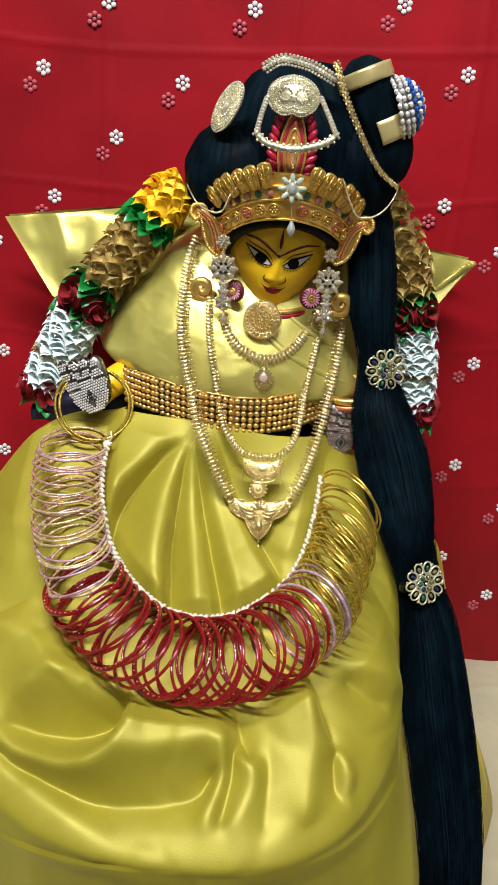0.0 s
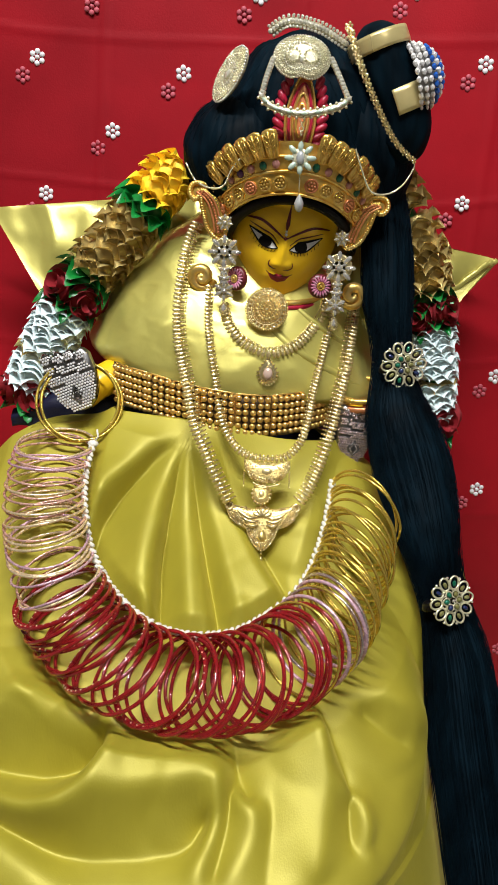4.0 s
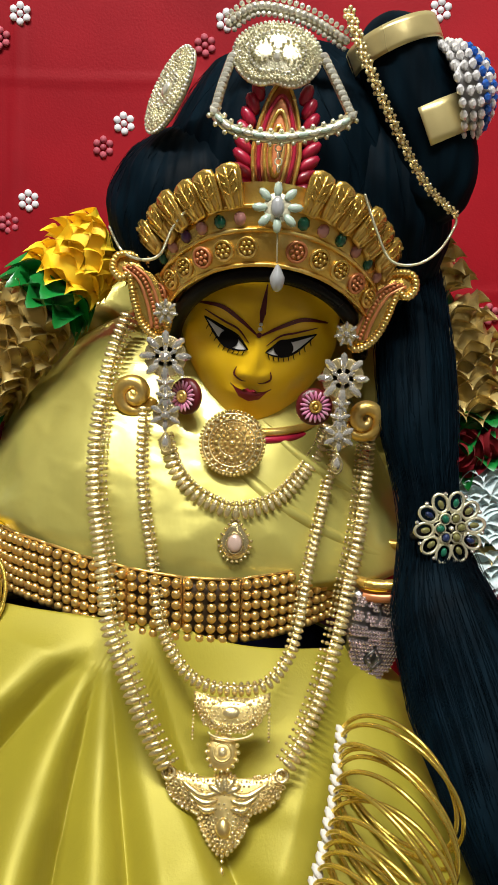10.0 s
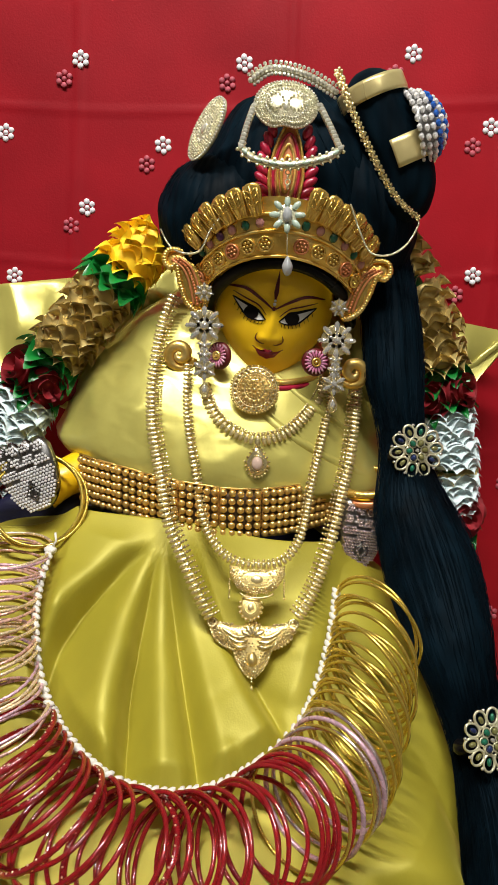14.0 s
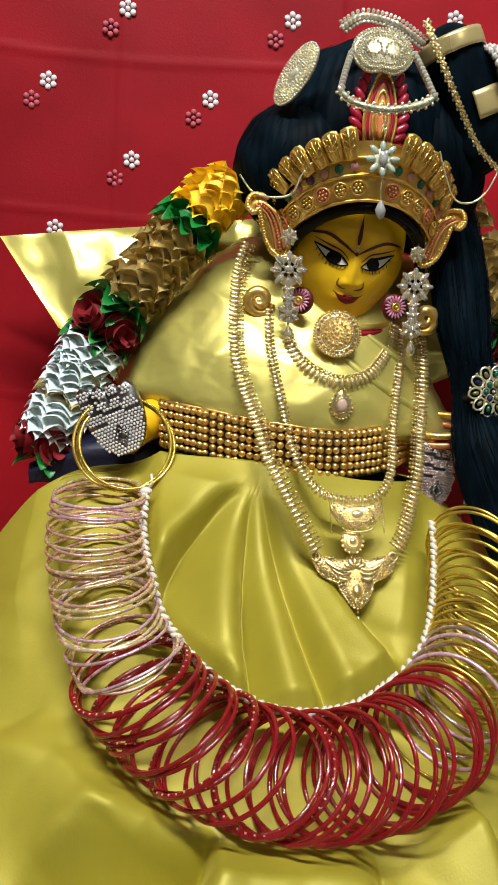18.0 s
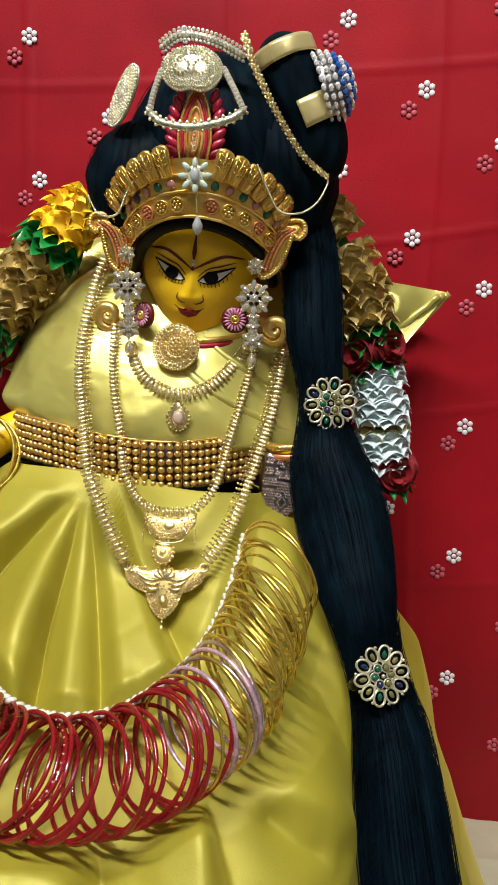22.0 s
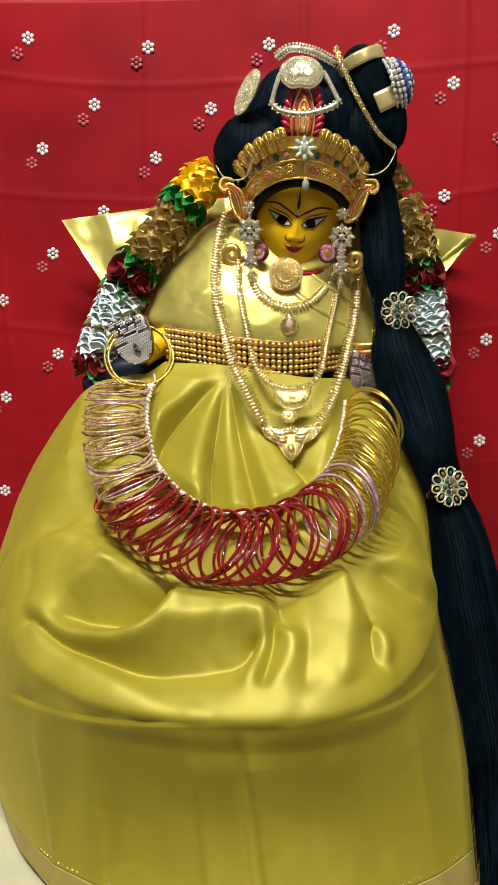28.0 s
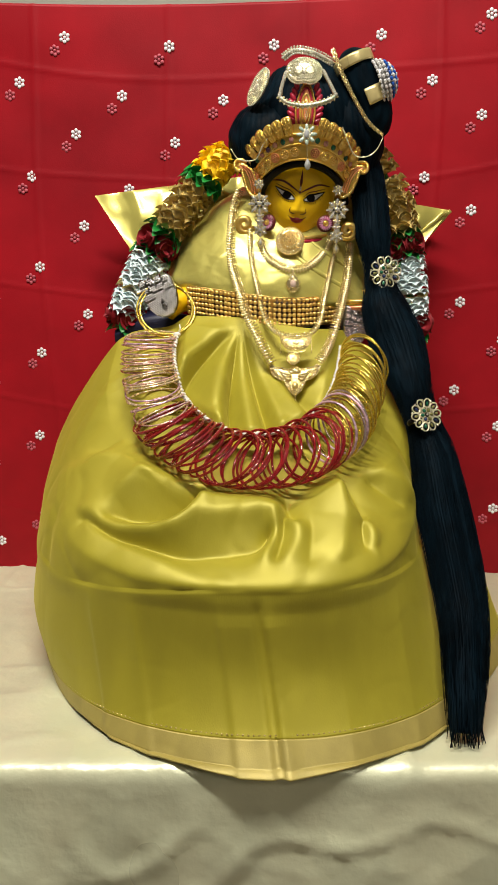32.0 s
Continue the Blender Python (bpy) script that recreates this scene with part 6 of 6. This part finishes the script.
build_garland([(-0.050, 0.722, 0.548), (-0.070, 0.720, 0.534), (-0.104, 0.718, 0.492), (-0.139, 0.718, 0.448), (-0.154, 0.720, 0.418), (-0.174, 0.722, 0.378), (-0.180, 0.726, 0.350)],
              PLAN, "yellow, gold, red and white paper garland on the doll's shoulder", 1.0)
build_garland([(0.105, 0.745, 0.560), (0.128, 0.742, 0.528), (0.146, 0.740, 0.494), (0.156, 0.740, 0.449), (0.163, 0.740, 0.413), (0.168, 0.740, 0.360), (0.170, 0.742, 0.335)],
              [(0.06, 0.19, 9, "gold_frill", F_GOLD)] + PLAN[2:], "gold, red and white paper garland beside the long hair", 0.90)

# ---- string of bangles on the lap ----
from mathutils.bvhtree import BVHTree



def build_bangles():
    me = skirt_cloth.data
    tree = BVHTree.FromPolygons([v.co.copy() for v in me.vertices], [tuple(p.vertices) for p in me.polygons])
    n = 200
    line = spline(CORD_LINE, n)
    mid = Vector((-0.018, 0.62, 0.31))
    normal = Vector((0, -0.60, 0.80))
    rise = Vector((0.03, -0.85, 0.53))

    def ground(p):
        hit = tree.ray_cast(p + normal * 0.2, -normal)
        return hit[0] if hit[0] is not None else p
    lifted = []
    for p in line:
        lifted.append(p + rise * max(0.010, min(0.020, (ground(p) - p).dot(normal) + 0.005)))
    lifted = spline(lifted[::10] + [lifted[-1]], n)
    inner = []
    plan = []
    for i in range(22):
        plan.append((0.020 + 0.295 * i / 22, ("cream", "rose", "cream", "lilac", "rose")[(i * 3 + i // 4) % 5], 34 + 8 * sin(i * 1.9) + 0.4 * i))
    for i in range(34):
        plan.append((0.300 + 0.385 * i / 34, "redgold" if i in (1, 5, 11, 17) else "red", 38 + 12 * sin(i * 2.4)))
    for i in range(6):
        plan.append((0.672 + 0.10 * i / 6, ("yellow", "pinksilver", "silver", "yellow", "pinksilver", "silver")[i], 52 + 4 * i))
    for i in range(19):
        plan.append((0.765 + 0.225 * i / 19, "yellow", 76 + 9 * sin(i * 1.7)))
    R = 0.0305
    kinds = {}
    for key, r, mat, wave, waves in (("rose", 0.0010, ROSE_GOLD, 0.0002, 60), ("lilac", 0.0010, LILAC, 0.0002, 60), ("cream", 0.0011, CREAM_GOLD, 0.0003, 48), ("red", 0.00122, RED_GLASS, 0, 0),
                                     ("yellow", 0.0010, YELLOW_METAL, 0, 0), ("pinksilver", 0.0013, LILAC, 0.0003, 48), ("silver", 0.0013, SILVER_PINK, 0.0003, 48)):
        kinds[key] = Geo().ring(R, r, 96, 8, wave=wave, waves=waves).mesh("bangle", mat)
    g = Geo().ring(R, 0.0016, 64, 8)
    for i in range(40):
        a = 2 * pi * i / 40
        g.ball((R * cos(a), R * sin(a), 0.0014), 0.0007, 5, 4, mat=1).ball((R * cos(a), R * sin(a), -0.0014), 0.0007, 5, 4, mat=1)
    kinds["redgold"] = g.mesh("bangle", [RED_GLASS, CREAM_GOLD])
    words = {"rose": "thin rose gold glitter bangle on the cord", "lilac": "thin lilac glitter bangle on the cord", "cream": "cream gold twisted bangle on the cord", "red": "red glass bangle on the cord",
             "yellow": "thin yellow gold bangle on the cord", "pinksilver": "lilac and silver bangle on the cord", "silver": "bright silver glitter bangle on the cord", "redgold": "red glass bangle dotted with gold on the cord"}
    knot = Geo().ball((0, 0, 0), (0.0037, 0.0018, 0.0018), 8, 5).mesh("knot", CORD)
    rnd = random.Random(8)
    for t, key, tilt in plan:
        j = int(t * (n - 1))
        p = lifted[j]
        tang = (lifted[min(n - 1, j + 3)] - lifted[max(0, j - 3)]).normalized()
        out = tang.cross(normal).normalized()
        if out.dot(p - mid) < 0:
            out = -out
        if p.x > 0.03:
            out = (out + Vector((0, -0.8, -0.6)) * 0.9 * step(0.03, 0.07, p.x)).normalized()
        phi = radians(tilt + rnd.uniform(-6, 6))
        out = (out + tang * rnd.uniform(-0.10, 0.10)).normalized()
        w = (tang * cos(phi) + normal * sin(phi)).normalized()
        w = (w - out * w.dot(out)).normalized()
        z = out.cross(w)
        size = 0.93 if key in ("rose", "lilac", "cream") else 1.04 if key.startswith("red") else 1.0
        c = p + out * (R * size * 0.97)
        lift = 0.0
        for k in range(14):
            q = c + (out * cos(k * pi / 7) + w * sin(k * pi / 7)) * R * size
            lift = max(lift, ((ground(q) - q).dot(normal) + 0.0012) * 1.15)
        c += rise * min(0.030, lift)
        m = Matrix((out, w, z)).transposed().to_4x4()
        m.translation = c
        inner.append(c - out * (R * size))
        ob = put("bangle", kinds[key], None, m=m @ Matrix.Scale(size, 4))
        tagged(ob, words[key], "bangle", "bangles strung on the cord")
    even = [(inner[max(0, i - 1)] + inner[i] * 2 + inner[min(len(inner) - 1, i + 1)]) / 4 for i in range(len(inner))]
    cord = thing("cotton_cord", "white cotton cord knotted round a row of bangles", "cord", at=tuple(even[30]))
    put("strand", Geo().tube(spline(even[::3] + [even[-1]], 120), 0.0014, 6), CORD, cord)
    for q in frames(even, tuple(normal)):
        put("knot", knot, None, cord, m=q @ pose(0, 0, 0.0022, 0, 0, 42 + rnd.uniform(-10, 10)))
    put("end_knot", Geo().ball((0, 0, 0), (0.0042, 0.0036, 0.0030), 10, 6).tube([(0, 0, 0), (0.004, -0.001, 0.006), (0.003, 0.001, 0.011)], 0.0008, 5), CORD, cord, m=Matrix.Translation(even[0] + normal * 0.002))


build_bangles()

# rows of stones and grains too fine to lift one by one
TINY = {"bead_rim", "bead_ring", "bead_edge", "bead_vein", "bead_chain", "stone_ring", "stone_row", "upper_strand", "tassel", "scroll", "scalloped_edge", "thin_chain"}
for ob in list(scene.objects):
    if ob.parent and ob.name.split(".")[0] in TINY:
        tagged(ob, kind="stuff")
